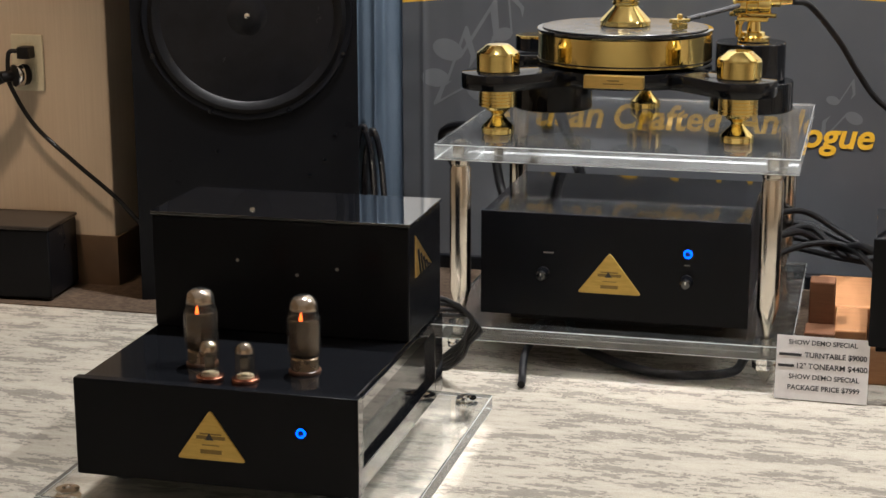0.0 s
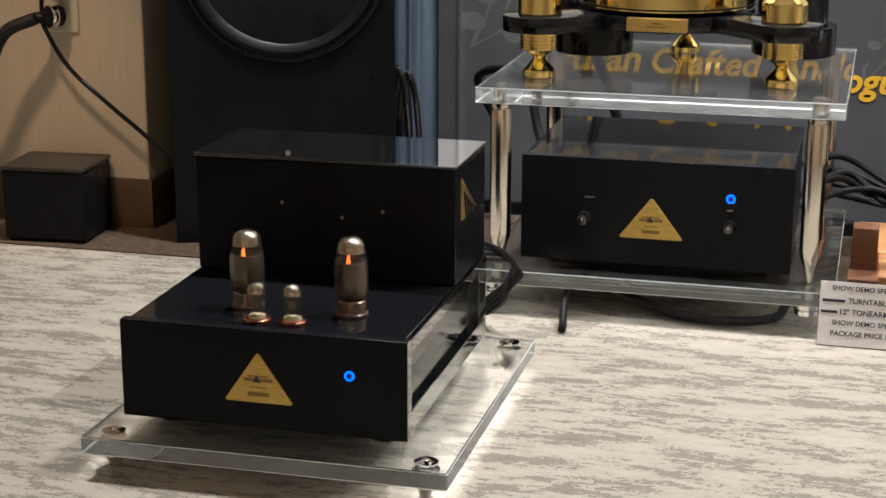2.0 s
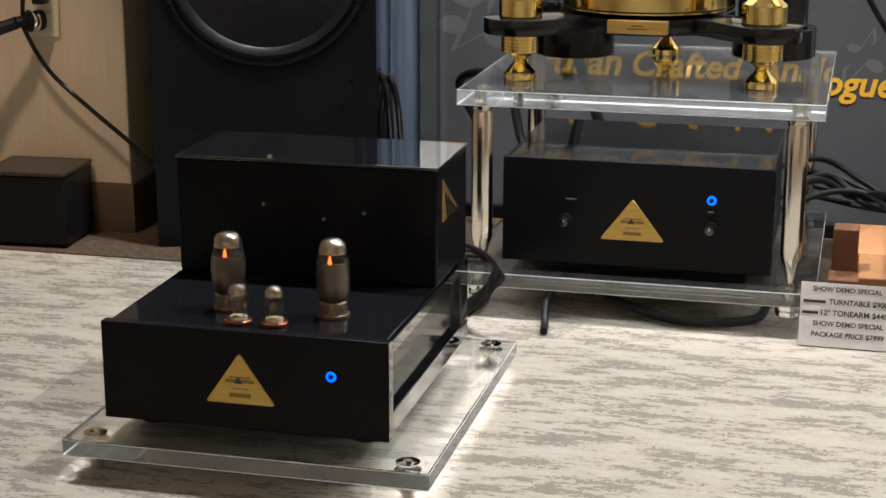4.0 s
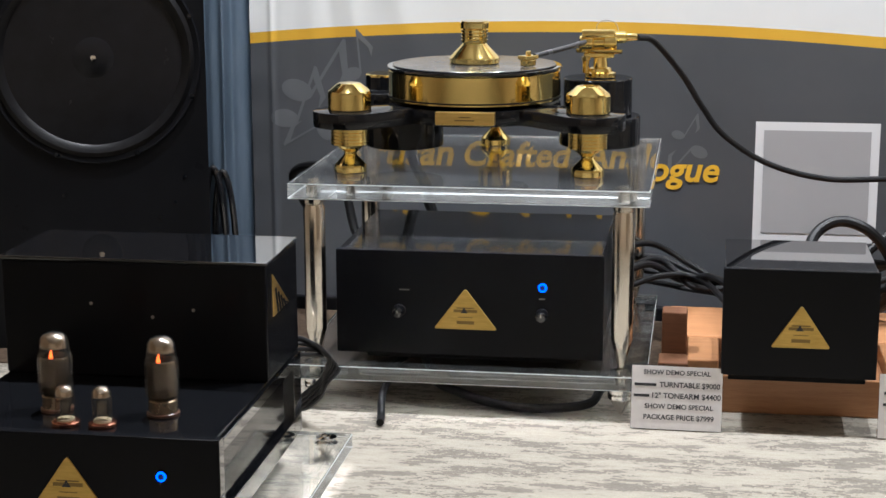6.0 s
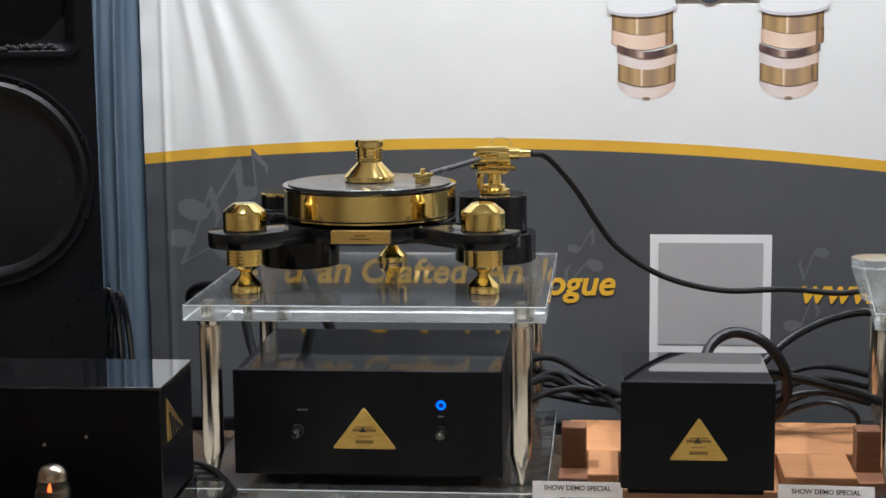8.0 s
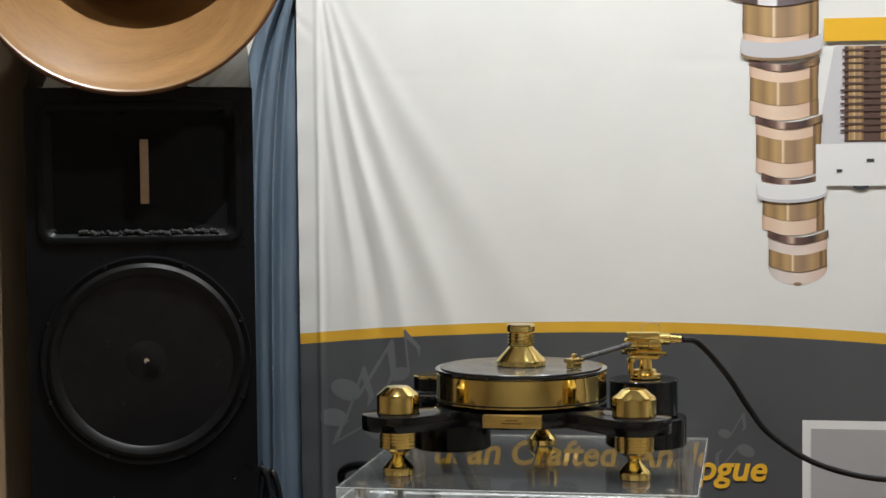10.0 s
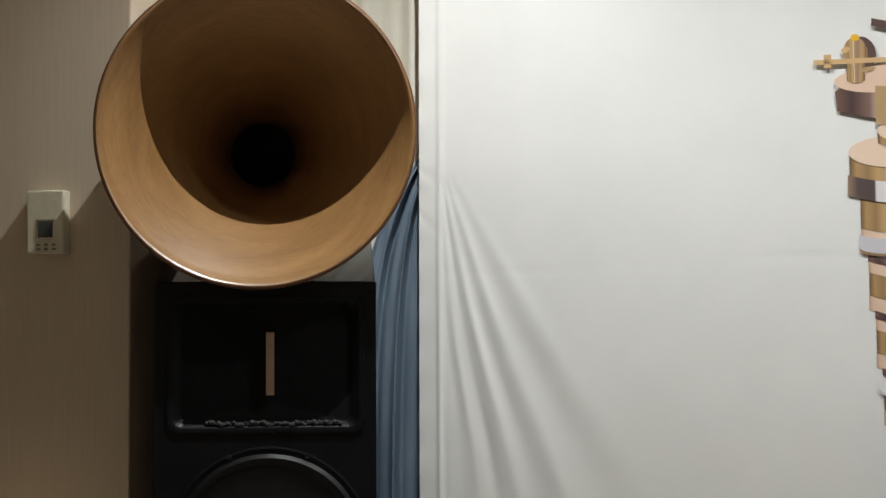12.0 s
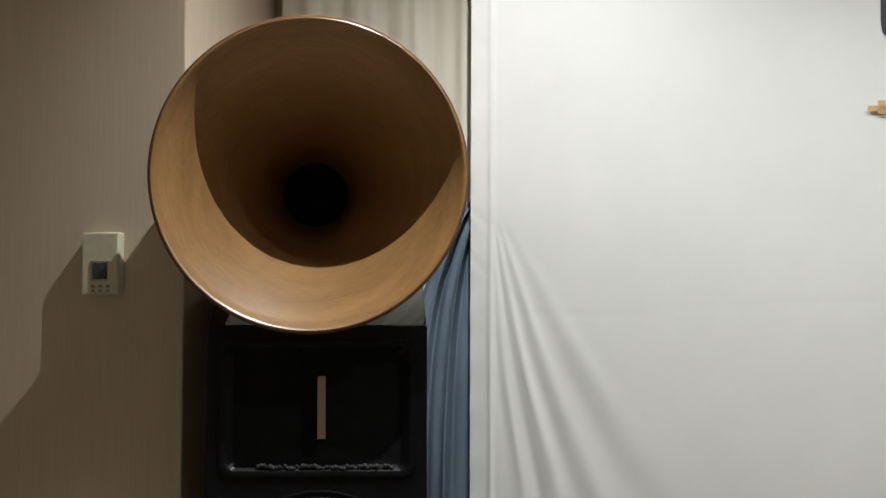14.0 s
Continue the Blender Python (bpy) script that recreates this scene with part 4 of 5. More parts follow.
def make_stand(m):
    st = thing("acrylic_stand", m, "clear acrylic two-shelf stand with satin metal posts and cone feet", "equipment stand", "acrylic stands")
    for nm, z0, z1 in (("top_shelf", SZ - 0.028, SZ), ("bottom_shelf", 0.054, 0.080)):
        sh = part(nm, bm_box(SX0, SX1, SY0, SY1, z0, z1, 0.002, 2), ACRYLIC, st, "thick clear acrylic shelf with polished edges")
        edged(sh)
        sh.visible_shadow = nm == "bottom_shelf"
    for x in (-0.197, 0.330):
        for y in (0.012, 0.508):
            post = part("post", bm_lathe([(0.0, 0.0803), (0.004, 0.081), (0.017, 0.128), (0.0185, 0.133), (0.0185, 0.345), (0.0165, 0.350), (0.0165, 0.353), (0.0185, 0.355), (0.0185, 0.3668)], 32, pose(x, y, 0)), NICKEL, st, "satin nickel post tapering to a spike")
            part("shelf_bolt", bm_lathe([(0.010, SZ - 0.026), (0.010, SZ - 0.002), (0.0, SZ - 0.002)], 24, pose(x, y, 0)), NICKEL, post)
            part("lower_bolt", bm_lathe([(0.010, 0.056), (0.010, 0.078), (0.0, 0.078)], 24, pose(x, y, 0)), NICKEL, post)
            part("cone_foot", bm_lathe([(0.0, 0.0), (0.003, 0.001), (0.017, 0.024), (0.0225, 0.030), (0.0225, 0.036), (0.020, 0.038), (0.0225, 0.040), (0.0225, 0.0538)], 32, pose(x, y, 0)), CHROME, post, "chrome cone foot")
    return st


stand = make_stand(pose(0, 0, 0))
copy_thing(stand, pose(1.130, -0.060, 0, 0, 0, -6))

# ---- preamplifier on the stand ----
pre = thing("preamplifier", pose(0.0705, 0, 0.08), "gloss black preamplifier with gold triangle badge and blue light", "amplifier")
PW = 0.2285
part("front_panel", bm_box(-PW, PW, 0, 0.012, 0.016, 0.197, 0.0015), BLACK_PANEL, pre, "gloss black front panel")
part("chassis", bm_box(-PW + 0.006, PW - 0.006, 0.0122, 0.36, 0.018, 0.192, 0.002), BLACK_SATIN, pre)
part("top_cover", bm_box(-PW + 0.004, PW - 0.004, 0.0125, 0.362, 0.1922, 0.1965, 0.001), BLACK_GLOSS, pre, "gloss black top cover")
part("plinth", bm_box(-0.18, 0.185, 0.02, 0.34, 0.004, 0.0178, 0.002), BLACK_MATTE, pre)
for x in (-0.16, 0.165):
    for y in (0.05, 0.30):
        part("foot", bm_lathe([(0.016, 0), (0.018, 0.0042)], 20, pose(x, y, 0)), RUBBER, pre)
triangle_badge(pre, -0.005, 0, 0.063, 0.11, 0.072)
led(pre, 0.126, 0, 0.140, 0.0076)
for x in (-0.118, 0.126):
    kn = part("knob", bm_lathe([(0.0115, 0), (0.0115, 0.004), (0.0100, 0.006), (0.0085, 0.016), (0.0095, 0.020), (0.0095, 0.026), (0.007, 0.029), (0.0, 0.030)], 12, pose(x, 0, 0.094, 90, 0, 0)), BLACK_MIRROR, pre, "faceted gloss black control knob", smooth=10)
    part("pointer", bm_box(x - 0.0012, x + 0.0012, -0.0306, -0.029, 0.095, 0.100, 0), CHROME, kn, smooth=0)
for x, z, w in ((-0.11, 0.128, 0.018), (0.125, 0.119, 0.010)):
    part("lettering", bm_box(x - w / 2, x + w / 2, -0.0004, 0.0004, z, z + 0.0025, 0), SIDE_GREY, pre, smooth=0)

# ---- turntable ----
tt = thing("turntable", pose(0, 0, SZ), "polished gold and gloss black turntable on three gold spiked feet", "turntable")
FEET = [(-0.150, 0.095), (0.262, 0.100), (0.062, 0.44)]
PC = (0.047, 0.25)


def bm_plinth():
    """Outline of three round lobes joined to a disc, found from its centre outwards."""
    discs = [(PC[0], PC[1], 0.155)] + [(x, y, 0.064) for x, y in FEET]
    for x, y in FEET:
        for k in range(1, 12):
            t = k / 12
            w = 0.064 - 0.020 * math.sin(math.pi * t)
            discs.append((x + (PC[0] - x) * t, y + (PC[1] - y) * t, w))
    out = []
    n = 144
    for i in range(n):
        a = 2 * math.pi * i / n
        c, s = math.cos(a), math.sin(a)
        best = 0.05
        for x, y, r in discs:
            dx, dy = x - PC[0], y - PC[1]
            p = dx * c + dy * s
            q = r * r - (dx * dx + dy * dy - p * p)
            if q > 0:
                best = max(best, p + math.sqrt(q))
        out.append((PC[0] + best * c, PC[1] + best * s))
    return bm_prism(out, 0.080, 0.108, "z", 0.003, 2)


part("plinth", bm_plinth(), BLACK_GLOSS, tt, "gloss black three-lobed plinth", 30)
for x, y in FEET:
    h = 0.0
    ft = part("foot", bm_lathe([(0.0275, 0.0), (0.0285, 0.001), (0.0285, 0.010), (0.0275, 0.013), (0.012, 0.029), (0.0105, 0.032), (0.012, 0.035), (0.021, 0.042), (0.024, 0.047), (0.0, 0.047)], 40, pose(x, y, 0)), GOLD, tt, "polished gold spiked foot", smooth=18)
    ribs = [(0.027, 0.047)]
    for k in range(5):
        z = 0.0485 + k * 0.006
        ribs += [(0.0335, z), (0.0335, z + 0.0038), (0.0312, z + 0.0044), (0.0312, z + 0.0056)]
    part("ribbed_collar", bm_lathe(ribs + [(0.030, 0.0795)], 40, pose(x, y, 0)), GOLD, ft, "ribbed gold levelling collar", smooth=18)
    part("cap", bm_lathe([(0.037, 0.1085), (0.0378, 0.110), (0.0378, 0.138), (0.0365, 0.141), (0.021, 0.1535), (0.019, 0.1545), (0.0, 0.1545)], 40, pose(x, y, 0)), GOLD, ft, "chamfered gold cap", smooth=18)
plat = part("platter", bm_lathe([(0.140, 0.112), (0.152, 0.113), (0.1545, 0.115), (0.1545, 0.164), (0.153, 0.166), (0.0, 0.166)], 96, pose(*PC, 0)), GOLD, tt, "polished gold platter rim", smooth=18)
part("platter_top", bm_lathe([(0.145, 0.1662), (0.1555, 0.1664), (0.1565, 0.1672), (0.1565, 0.171), (0.1555, 0.172), (0.0, 0.172)], 96, pose(*PC, 0)), BLACK_MIRROR, plat, "black acrylic platter top")
part("mat", bm_lathe([(0.146, 0.1722), (0.147, 0.1735), (0.146, 0.1745), (0.0, 0.1745)], 96, pose(*PC, 0)), worn(mat("grey_platter_mat", (0.05, 0.05, 0.052), 0.22), 9.0, 0.16, 0.3), plat, "dark grey platter mat")
part("bearing", bm_lathe([(0.06, 0.1085), (0.06, 0.114)], 40, pose(*PC, 0)), GOLD, plat, smooth=18)
clampz = 0.1746
cl = [(0.043, 0.0), (0.045, 0.002), (0.045, 0.010), (0.043, 0.013), (0.0225, 0.034), (0.0215, 0.036)]
for k in range(4):
    z = 0.0385 + k * 0.0058
    cl += [(0.0235, z), (0.0240, z + 0.0038), (0.0218, z + 0.0044), (0.0218, z + 0.0056)]
cl += [(0.0250, 0.063), (0.0258, 0.072), (0.0245, 0.0755), (0.0, 0.0765)]
part("record_clamp", bm_lathe(cl, 48, pose(*PC, clampz)), GOLD, tt, "polished gold record clamp", smooth=18)
lp = part("name_plate", bm_box(0.002, 0.104, 0.078, 0.098, 0.086, 0.1075, 0.001), BRASS, tt, "gold name plate")
for dz, dw in ((0.099, 0.02), (0.0935, 0.034)):
    part("engraving", bm_box(0.053 - dw / 2, 0.053 + dw / 2, 0.0772, 0.0784, dz, dz + 0.002, 0), BRASS_DARK, lp, smooth=0)
part("motor_housing", bm_lathe([(0.068, 0.030), (0.070, 0.032), (0.070, 0.077), (0.068, 0.0795)], 64, pose(-0.075, 0.215, 0)), BLACK_GLOSS, tt, "black motor housing")
part("weight_pod", bm_lathe([(0.034, 0.1085), (0.036, 0.110), (0.036, 0.132)], 40, pose(-0.146, 0.40, 0)), BLACK_GLOSS, tt, "black pod")
part("weight_pod_lid", bm_lathe([(0.036, 0.1322), (0.036, 0.136), (0.034, 0.1375), (0.0, 0.1375)], 40, pose(-0.146, 0.40, 0)), GOLD, tt, "gold lid", smooth=18)
part("pod_arm", bm_prism(ell(-0.10, 0.37, 0.085, 0.042, 32), 0.086, 0.1080, "z", 0.002), BLACK_GLOSS, tt)
part("drive_belt", bm_lathe([(0.1540, 0.118), (0.1555, 0.118), (0.1555, 0.1205), (0.1540, 0.1205)], 96, pose(*PC, 0), closed=True), RUBBER, tt)
AX, AY = 0.262, 0.35
part("armboard_lower", bm_lathe([(0.073, 0.018), (0.075, 0.020), (0.075, 0.070), (0.073, 0.072)], 64, pose(AX + 0.004, AY, 0)), BLACK_GLOSS, tt, "black lower arm pod")
part("armboard", bm_lathe([(0.061, 0.0722), (0.063, 0.074), (0.063, 0.139), (0.061, 0.141)], 64, pose(AX, AY, 0)), BLACK_GLOSS, tt, "black arm tower")
arm = part("tonearm_base", bm_lathe([(0.028, 0.1412), (0.029, 0.143), (0.029, 0.150), (0.022, 0.152), (0.020, 0.158), (0.014, 0.160), (0.012, 0.178), (0.0, 0.178)], 36, pose(AX + 0.004, AY, 0)), GOLD, tt, "gold tonearm pillar", smooth=18)
part("vta_post", bm_lathe([(0.006, 0.150), (0.006, 0.172), (0.008, 0.173), (0.008, 0.179), (0.0, 0.180)], 16, pose(AX - 0.022, AY - 0.008, 0)), GOLD, arm, smooth=18)
part("yoke", bm_box(AX - 0.026, AX + 0.030, AY - 0.016, AY + 0.016, 0.178, 0.186, 0.002), GOLD, arm, smooth=18)
for dx in (-0.022, 0.024):
    part("yoke_side", bm_lathe([(0.006, 0.186), (0.007, 0.187), (0.007, 0.212), (0.005, 0.216), (0.0, 0.217)], 18, pose(AX + dx, AY - 0.006, 0)), GOLD, arm, smooth=18)
part("pivot_drum", bm_lathe([(0.013, -0.034), (0.0145, -0.032), (0.0145, -0.010), (0.011, -0.008), (0.011, 0.010), (0.0145, 0.012), (0.0145, 0.032), (0.013, 0.034)], 28, pose(AX, AY - 0.006, 0.203, 0, 90, 0)), GOLD, arm, "gold bearing drum", smooth=18)
part("bridge", bm_lathe([(0.008, -0.030), (0.009, -0.028), (0.009, 0.028), (0.008, 0.030)], 20, pose(AX, AY - 0.008, 0.220, 0, 90, 8)), GOLD, arm, smooth=18)
part("cross_rod", bm_lathe([(0.004, -0.04), (0.004, 0.045)], 14, pose(AX, AY - 0.012, 0.190, 0, 90, -12)), GOLD, arm, smooth=18)
part("counterweight", bm_lathe([(0.006, 0.0), (0.011, 0.004), (0.011, 0.028), (0.008, 0.030), (0.006, 0.050)], 24, pose(AX + 0.020, AY, 0.214, 0, 90, 8)), GOLD, arm, "gold counterweight stub", smooth=18)
part("finger_ring", bm_sweep([(AX - 0.004, AY, 0.224), (AX - 0.002, AY, 0.238), (AX + 0.012, AY, 0.245), (AX + 0.030, AY, 0.240), (AX + 0.036, AY, 0.226)], 0.0007, 6), CHROME, arm, "thin wire arc")
part("arm_tube", bm_sweep([(AX - 0.020, AY - 0.012, 0.207), (0.200, 0.278, 0.199), (0.158, 0.218, 0.192)], 0.0048, 12), worn(mat("grey_arm_tube", (0.10, 0.10, 0.105), 0.28, 0.4), 20.0, 0.2, 0.35), tt, "slim dark grey tonearm tube")
hd = part("headshell", bm_box(-0.010, 0.010, -0.018, 0.016, -0.004, 0.003, 0.0015), GOLD, tt, "gold headshell with cartridge", smooth=18)
hd.matrix_basis = pose(0.149, 0.204, 0.1915, 0, 0, -35)
part("cartridge", bm_box(-0.008, 0.008, -0.014, 0.012, -0.0160, -0.0042, 0.002), GOLD, hd, "gold cartridge", smooth=18)
part("finger_lift", bm_lathe([(0.004, 0.003), (0.005, 0.004), (0.005, 0.010), (0.0, 0.012)], 14, pose(0, 0, 0)), GOLD, hd, smooth=18)

sc = thing("signal_cable", pose(0, 0, 0), "black signal cable running from the tonearm past the banner", "cable")
part("jacket", bm_sweep([(0.332, 0.355, 0.6085), (0.362, 0.40, 0.597), (0.414, 0.46, 0.529), (0.452, 0.49, 0.466), (0.496, 0.50, 0.410), (0.583, 0.51, 0.355), (0.695, 0.52, 0.327), (0.82, 0.52, 0.330), (0.93, 0.50, 0.327), (1.02, 0.45, 0.36), (1.12, 0.42, 0.398), (1.25, 0.40, 0.399)], 0.0058, 10), RUBBER, sc)

# second turntable on the other stand: black plinth on clear acrylic feet
t2 = thing("black_turntable", pose(1.130, -0.060, SZ, 0, 0, -6), "black turntable on clear tapered acrylic feet", "turntable")
for x, y in ((-0.226, 0.09), (0.25, 0.09), (0.03, 0.42)):
    part("acrylic_foot", bm_lathe([(0.022, 0.0), (0.024, 0.002), (0.028, 0.016), (0.040, 0.050), (0.0405, 0.056), (0.039, 0.058), (0.0405, 0.060), (0.0405, 0.070), (0.0, 0.070)], 40, pose(x, y, 0)), ACRYLIC_FOOT, t2, "clear tapered foot").visible_shadow = False
part("plinth", bm_box(-0.185, 0.30, 0.03, 0.48, 0.0705, 0.105, 0.02, 4), BLACK_GLOSS, t2)
part("platter", bm_lathe([(0.150, 0.106), (0.152, 0.108), (0.152, 0.148), (0.150, 0.150)], 80, pose(0.06, 0.25, 0)), BLACK_SATIN, t2)

# ---- power supply on its wooden base ----
wb = thing("wooden_base", pose(0, 0, 0), "reddish cherry wood equipment base with end blocks", "base")
part("front_beam", bm_box(0.495, 0.770, 0.048, 0.20, 0.0, 0.066, 0.003), CHERRY, wb, "polished cherry front beam")
part("board", bm_box(0.402, 0.945, 0.202, 0.42, 0.055, 0.092, 0.004), CHERRY, wb, "cherry board")
part("board_left", bm_box(0.440, 0.494, 0.05, 0.2015, 0.055, 0.091, 0.003), CHERRY, wb)
part("board_right", bm_box(0.771, 0.893, 0.05, 0.2015, 0.055, 0.091, 0.003), CHERRY, wb)
for x in (0.395, 0.895):
    part("end_block", bm_box(x, x + 0.043, 0.09, 0.135, 0.054, 0.162, 0.003), WALNUT, wb, "dark end block")
    part("block_foot", bm_box(x - 0.004, x + 0.047, 0.025, 0.0895, 0.0, 0.090, 0.003), WALNUT, wb)
    part("rear_foot", bm_box(x, x + 0.045, 0.35, 0.40, 0.0, 0.0548, 0.003), WALNUT, wb)
psu = thing("power_supply", pose(0.620, -0.053, 0.066), "small gloss black power supply box with gold triangle badge", "power supply")
part("front_panel", bm_box(-0.1245, 0.1245, 0, 0.010, 0.030, 0.209, 0.0015), BLACK_PANEL, psu)
part("case", bm_box(-0.119, 0.119, 0.0102, 0.235, 0.030, 0.205, 0.002), BLACK_SATIN, psu)
part("top_cover", bm_box(-0.121, 0.121, 0.0105, 0.237, 0.2052, 0.2088, 0.001), BLACK_MIRROR, psu, "mirror-gloss black top")
part("plinth", bm_box(-0.112, 0.112, 0.042, 0.22, 0.010, 0.0298, 0.002), BLACK_MATTE, psu)
for x in (-0.09, 0.09):
    for y in (0.125, 0.205):
        part("foot", bm_lathe([(0.014, 0), (0.016, 0.0102)], 20, pose(x, y, 0)), RUBBER, psu)
triangle_badge(psu, 0.002, 0, 0.080, 0.097, 0.072)

# ---- price signs ----
LINES = (("SHOW DEMO SPECIAL", 0.092, 0.110, 0.0), ("TURNTABLE $9000", 0.0715, 0.099, 0.021), ("12\" TONEARM $4400", 0.0530, 0.112, 0.016), ("SHOW DEMO SPECIAL", 0.0355, 0.112, 0.004), ("PACKAGE PRICE $7999", 0.0175, 0.115, 0.004))


def make_sign(x, y, turn, lines, w):
    sg = thing("price_sign", pose(x, y, 0.001, 0, 0, turn), "printed white price card in a clear acrylic holder", "sign", "price signs")
    tilt = pose(0, 0, 0, -9, 0, 0)
    b = bm_box(-w / 2 - 0.001, w / 2 + 0.001, 0.0004, 0.0024, 0.0, 0.107, 0.0005, 1)
    b.transform(tilt)
    part("holder", b, ACRYLIC_THIN, sg, "clear acrylic holder").visible_shadow = False
    b = bm_box(-w / 2 - 0.001, w / 2 + 0.001, 0.0, 0.05, 0.0, 0.002, 0.0005, 1)
    part("holder_base", b, ACRYLIC_THIN, sg).visible_shadow = False
    b = bm_box(-w / 2, w / 2, -0.0010, 0.0, 0.001, 0.106, 0)
    b.transform(tilt)
    card = part("card", b, PAPER, sg, "white printed card", 0)
    for body, z, tw, dx in lines:
        text_mesh("line_of_text", body, INK, card, tilt @ pose(dx, -0.0016, z), width=tw, bold=0.022, align="CENTER")
    for z, bw, dx in ((0.0715, 0.036, -0.0515), (0.0530, 0.026, -0.0575)):
        b = bm_box(dx - bw / 2, dx + bw / 2, -0.0016, -0.0009, z + 0.001, z + 0.0055, 0)
        b.transform(tilt)
        part("text_bar", b, INK, card, smooth=0)
    return sg


make_sign(0.425, -0.066, -1, LINES, 0.148)
make_sign(0.827, -0.066, -3, LINES[:1] + (("TURNTABLE $18000", 0.0715, 0.099, 0.021),) + LINES[2:-1] + (("PACKAGE PRICE $13599", 0.0175, 0.118, 0.004),), 0.154)

# ---- tube amplifier on its acrylic platform ----
plat2 = thing("acrylic_platform", pose(0, 0, 0), "clear acrylic slab on short metal feet under the tube amplifier", "platform")
sl = part("slab", bm_box(-0.572, -0.070, -0.855, -0.300, 0.026, 0.050, 0.002), ACRYLIC, plat2, "thick clear acrylic slab")
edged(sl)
sl.visible_shadow = False
for x in (-0.537, -0.105):
    for y in (-0.825, -0.33):
        part("foot", bm_lathe([(0.0, 0.0), (0.004, 0.001), (0.015, 0.016), (0.018, 0.020), (0.018, 0.0258)], 28, pose(x, y, 0)), CHROME, plat2, "chrome cone foot")
        part("bolt", bm_lathe([(0.016, 0.0502), (0.016, 0.0525), (0.007, 0.0535), (0.006, 0.0515), (0.0, 0.0515)], 28, pose(x, y, 0)), CHROME, plat2, "recessed bolt head")

amp = thing("tube_amplifier", pose(-0.331, -0.81, 0.050), "gloss black tube monoblock amplifier with glowing valves and gold badge", "amplifier")
AW = 0.197
part("front_panel", bm_box(-AW, AW, 0, 0.016, 0.019, 0.154, 0.0015), BLACK_PANEL, amp, "gloss black front panel")
for ex in (-AW - 0.0005, AW - 0.0003):
    part("panel_edge", bm_box(ex, ex + 0.0008, 0.001, 0.0155, 0.020, 0.153, 0), BLACK_MIRROR, amp, "polished edge of the front panel", 0)
part("chassis", bm_box(-AW + 0.012, AW - 0.016, 0.0162, 0.46, 0.019, 0.145, 0.002), BLACK_SATIN, amp)
part("deck", bm_box(-AW + 0.004, AW - 0.008, 0.0165, 0.462, 0.1452, 0.1505, 0.0015), BLACK_GLOSS, amp, "gloss black top deck")
for side, x0, x1 in ((1, AW - 0.0158, AW - 0.004), (-1, -AW + 0.0002, -AW + 0.0118)):
    xi = x0 if side > 0 else x1
    sd = part("side_panel", join(bm_box(x0, x1, 0.018, 0.036, 0.019, 0.1448, 0.001), bm_box(x0, x1, 0.415, 0.46, 0.019, 0.1448, 0.001), bm_box(x0, x1, 0.0362, 0.4148, 0.019, 0.048, 0.001), bm_box(x0, x1, 0.0362, 0.4148, 0.128, 0.1448, 0.001)), BLACK_MIRROR, amp, "polished black side frame round a recessed window")
    part("side_window", bm_box(min(xi, xi + side * 0.003), max(xi, xi + side * 0.003), 0.037, 0.414, 0.049, 0.127, 0), BLACK_GLOSS, sd, "recessed glossy dark window", 0)
part("transformer_cover", bm_box(-AW + 0.003, AW - 0.004, 0.268, 0.448, 0.1507, 0.318, 0.003), BLACK_PANEL, amp, "tall gloss black transformer cover")
part("cover_lid", bm_box(-AW + 0.001, AW - 0.002, 0.266, 0.450, 0.3182, 0.323, 0.0015), BLACK_MIRROR, amp, "mirror-gloss lid")
for x, z in ((-0.063, 0.257), (0.087, 0.252), (0.027, 0.240)):
    part("screw", bm_lathe([(0.0026, 0), (0.0026, 0.0010), (0.0, 0.0016)], 12, pose(x, 0.268, z, 90, 0, 0)), SIDE_GREY, amp)
for x in (-0.15, 0.15):
    for y in (0.06, 0.40):
        part("foot", bm_lathe([(0.020, 0), (0.022, 0.004), (0.022, 0.019)], 24, pose(x, y, 0)), RUBBER, amp)
triangle_badge(amp, -0.004, 0, 0.055, 0.097, 0.07)
led(amp, 0.1205, 0, 0.103, 0.0066)
# gold grille triangle on the side of the cover
part("side_vent", bm_prism([(0.300, 0.238), (0.392, 0.238), (0.300, 0.300)], AW - 0.0045, AW - 0.0026, "x", 0.0005), BRASS, amp, "gold triangular side vent with slanted slots")
for k in range(5):
    y0, top = 0.322 + k * 0.0145, 0.277 - k * 0.0085
    part("vent_slot", bm_prism([(y0, 0.2385), (y0 + 0.0075, 0.2385), (y0 - 0.005, top), (y0 - 0.0125, top)], AW - 0.0028, AW - 0.0018, "x", 0.0002), BLACK_MATTE, amp, "black slanted slot")


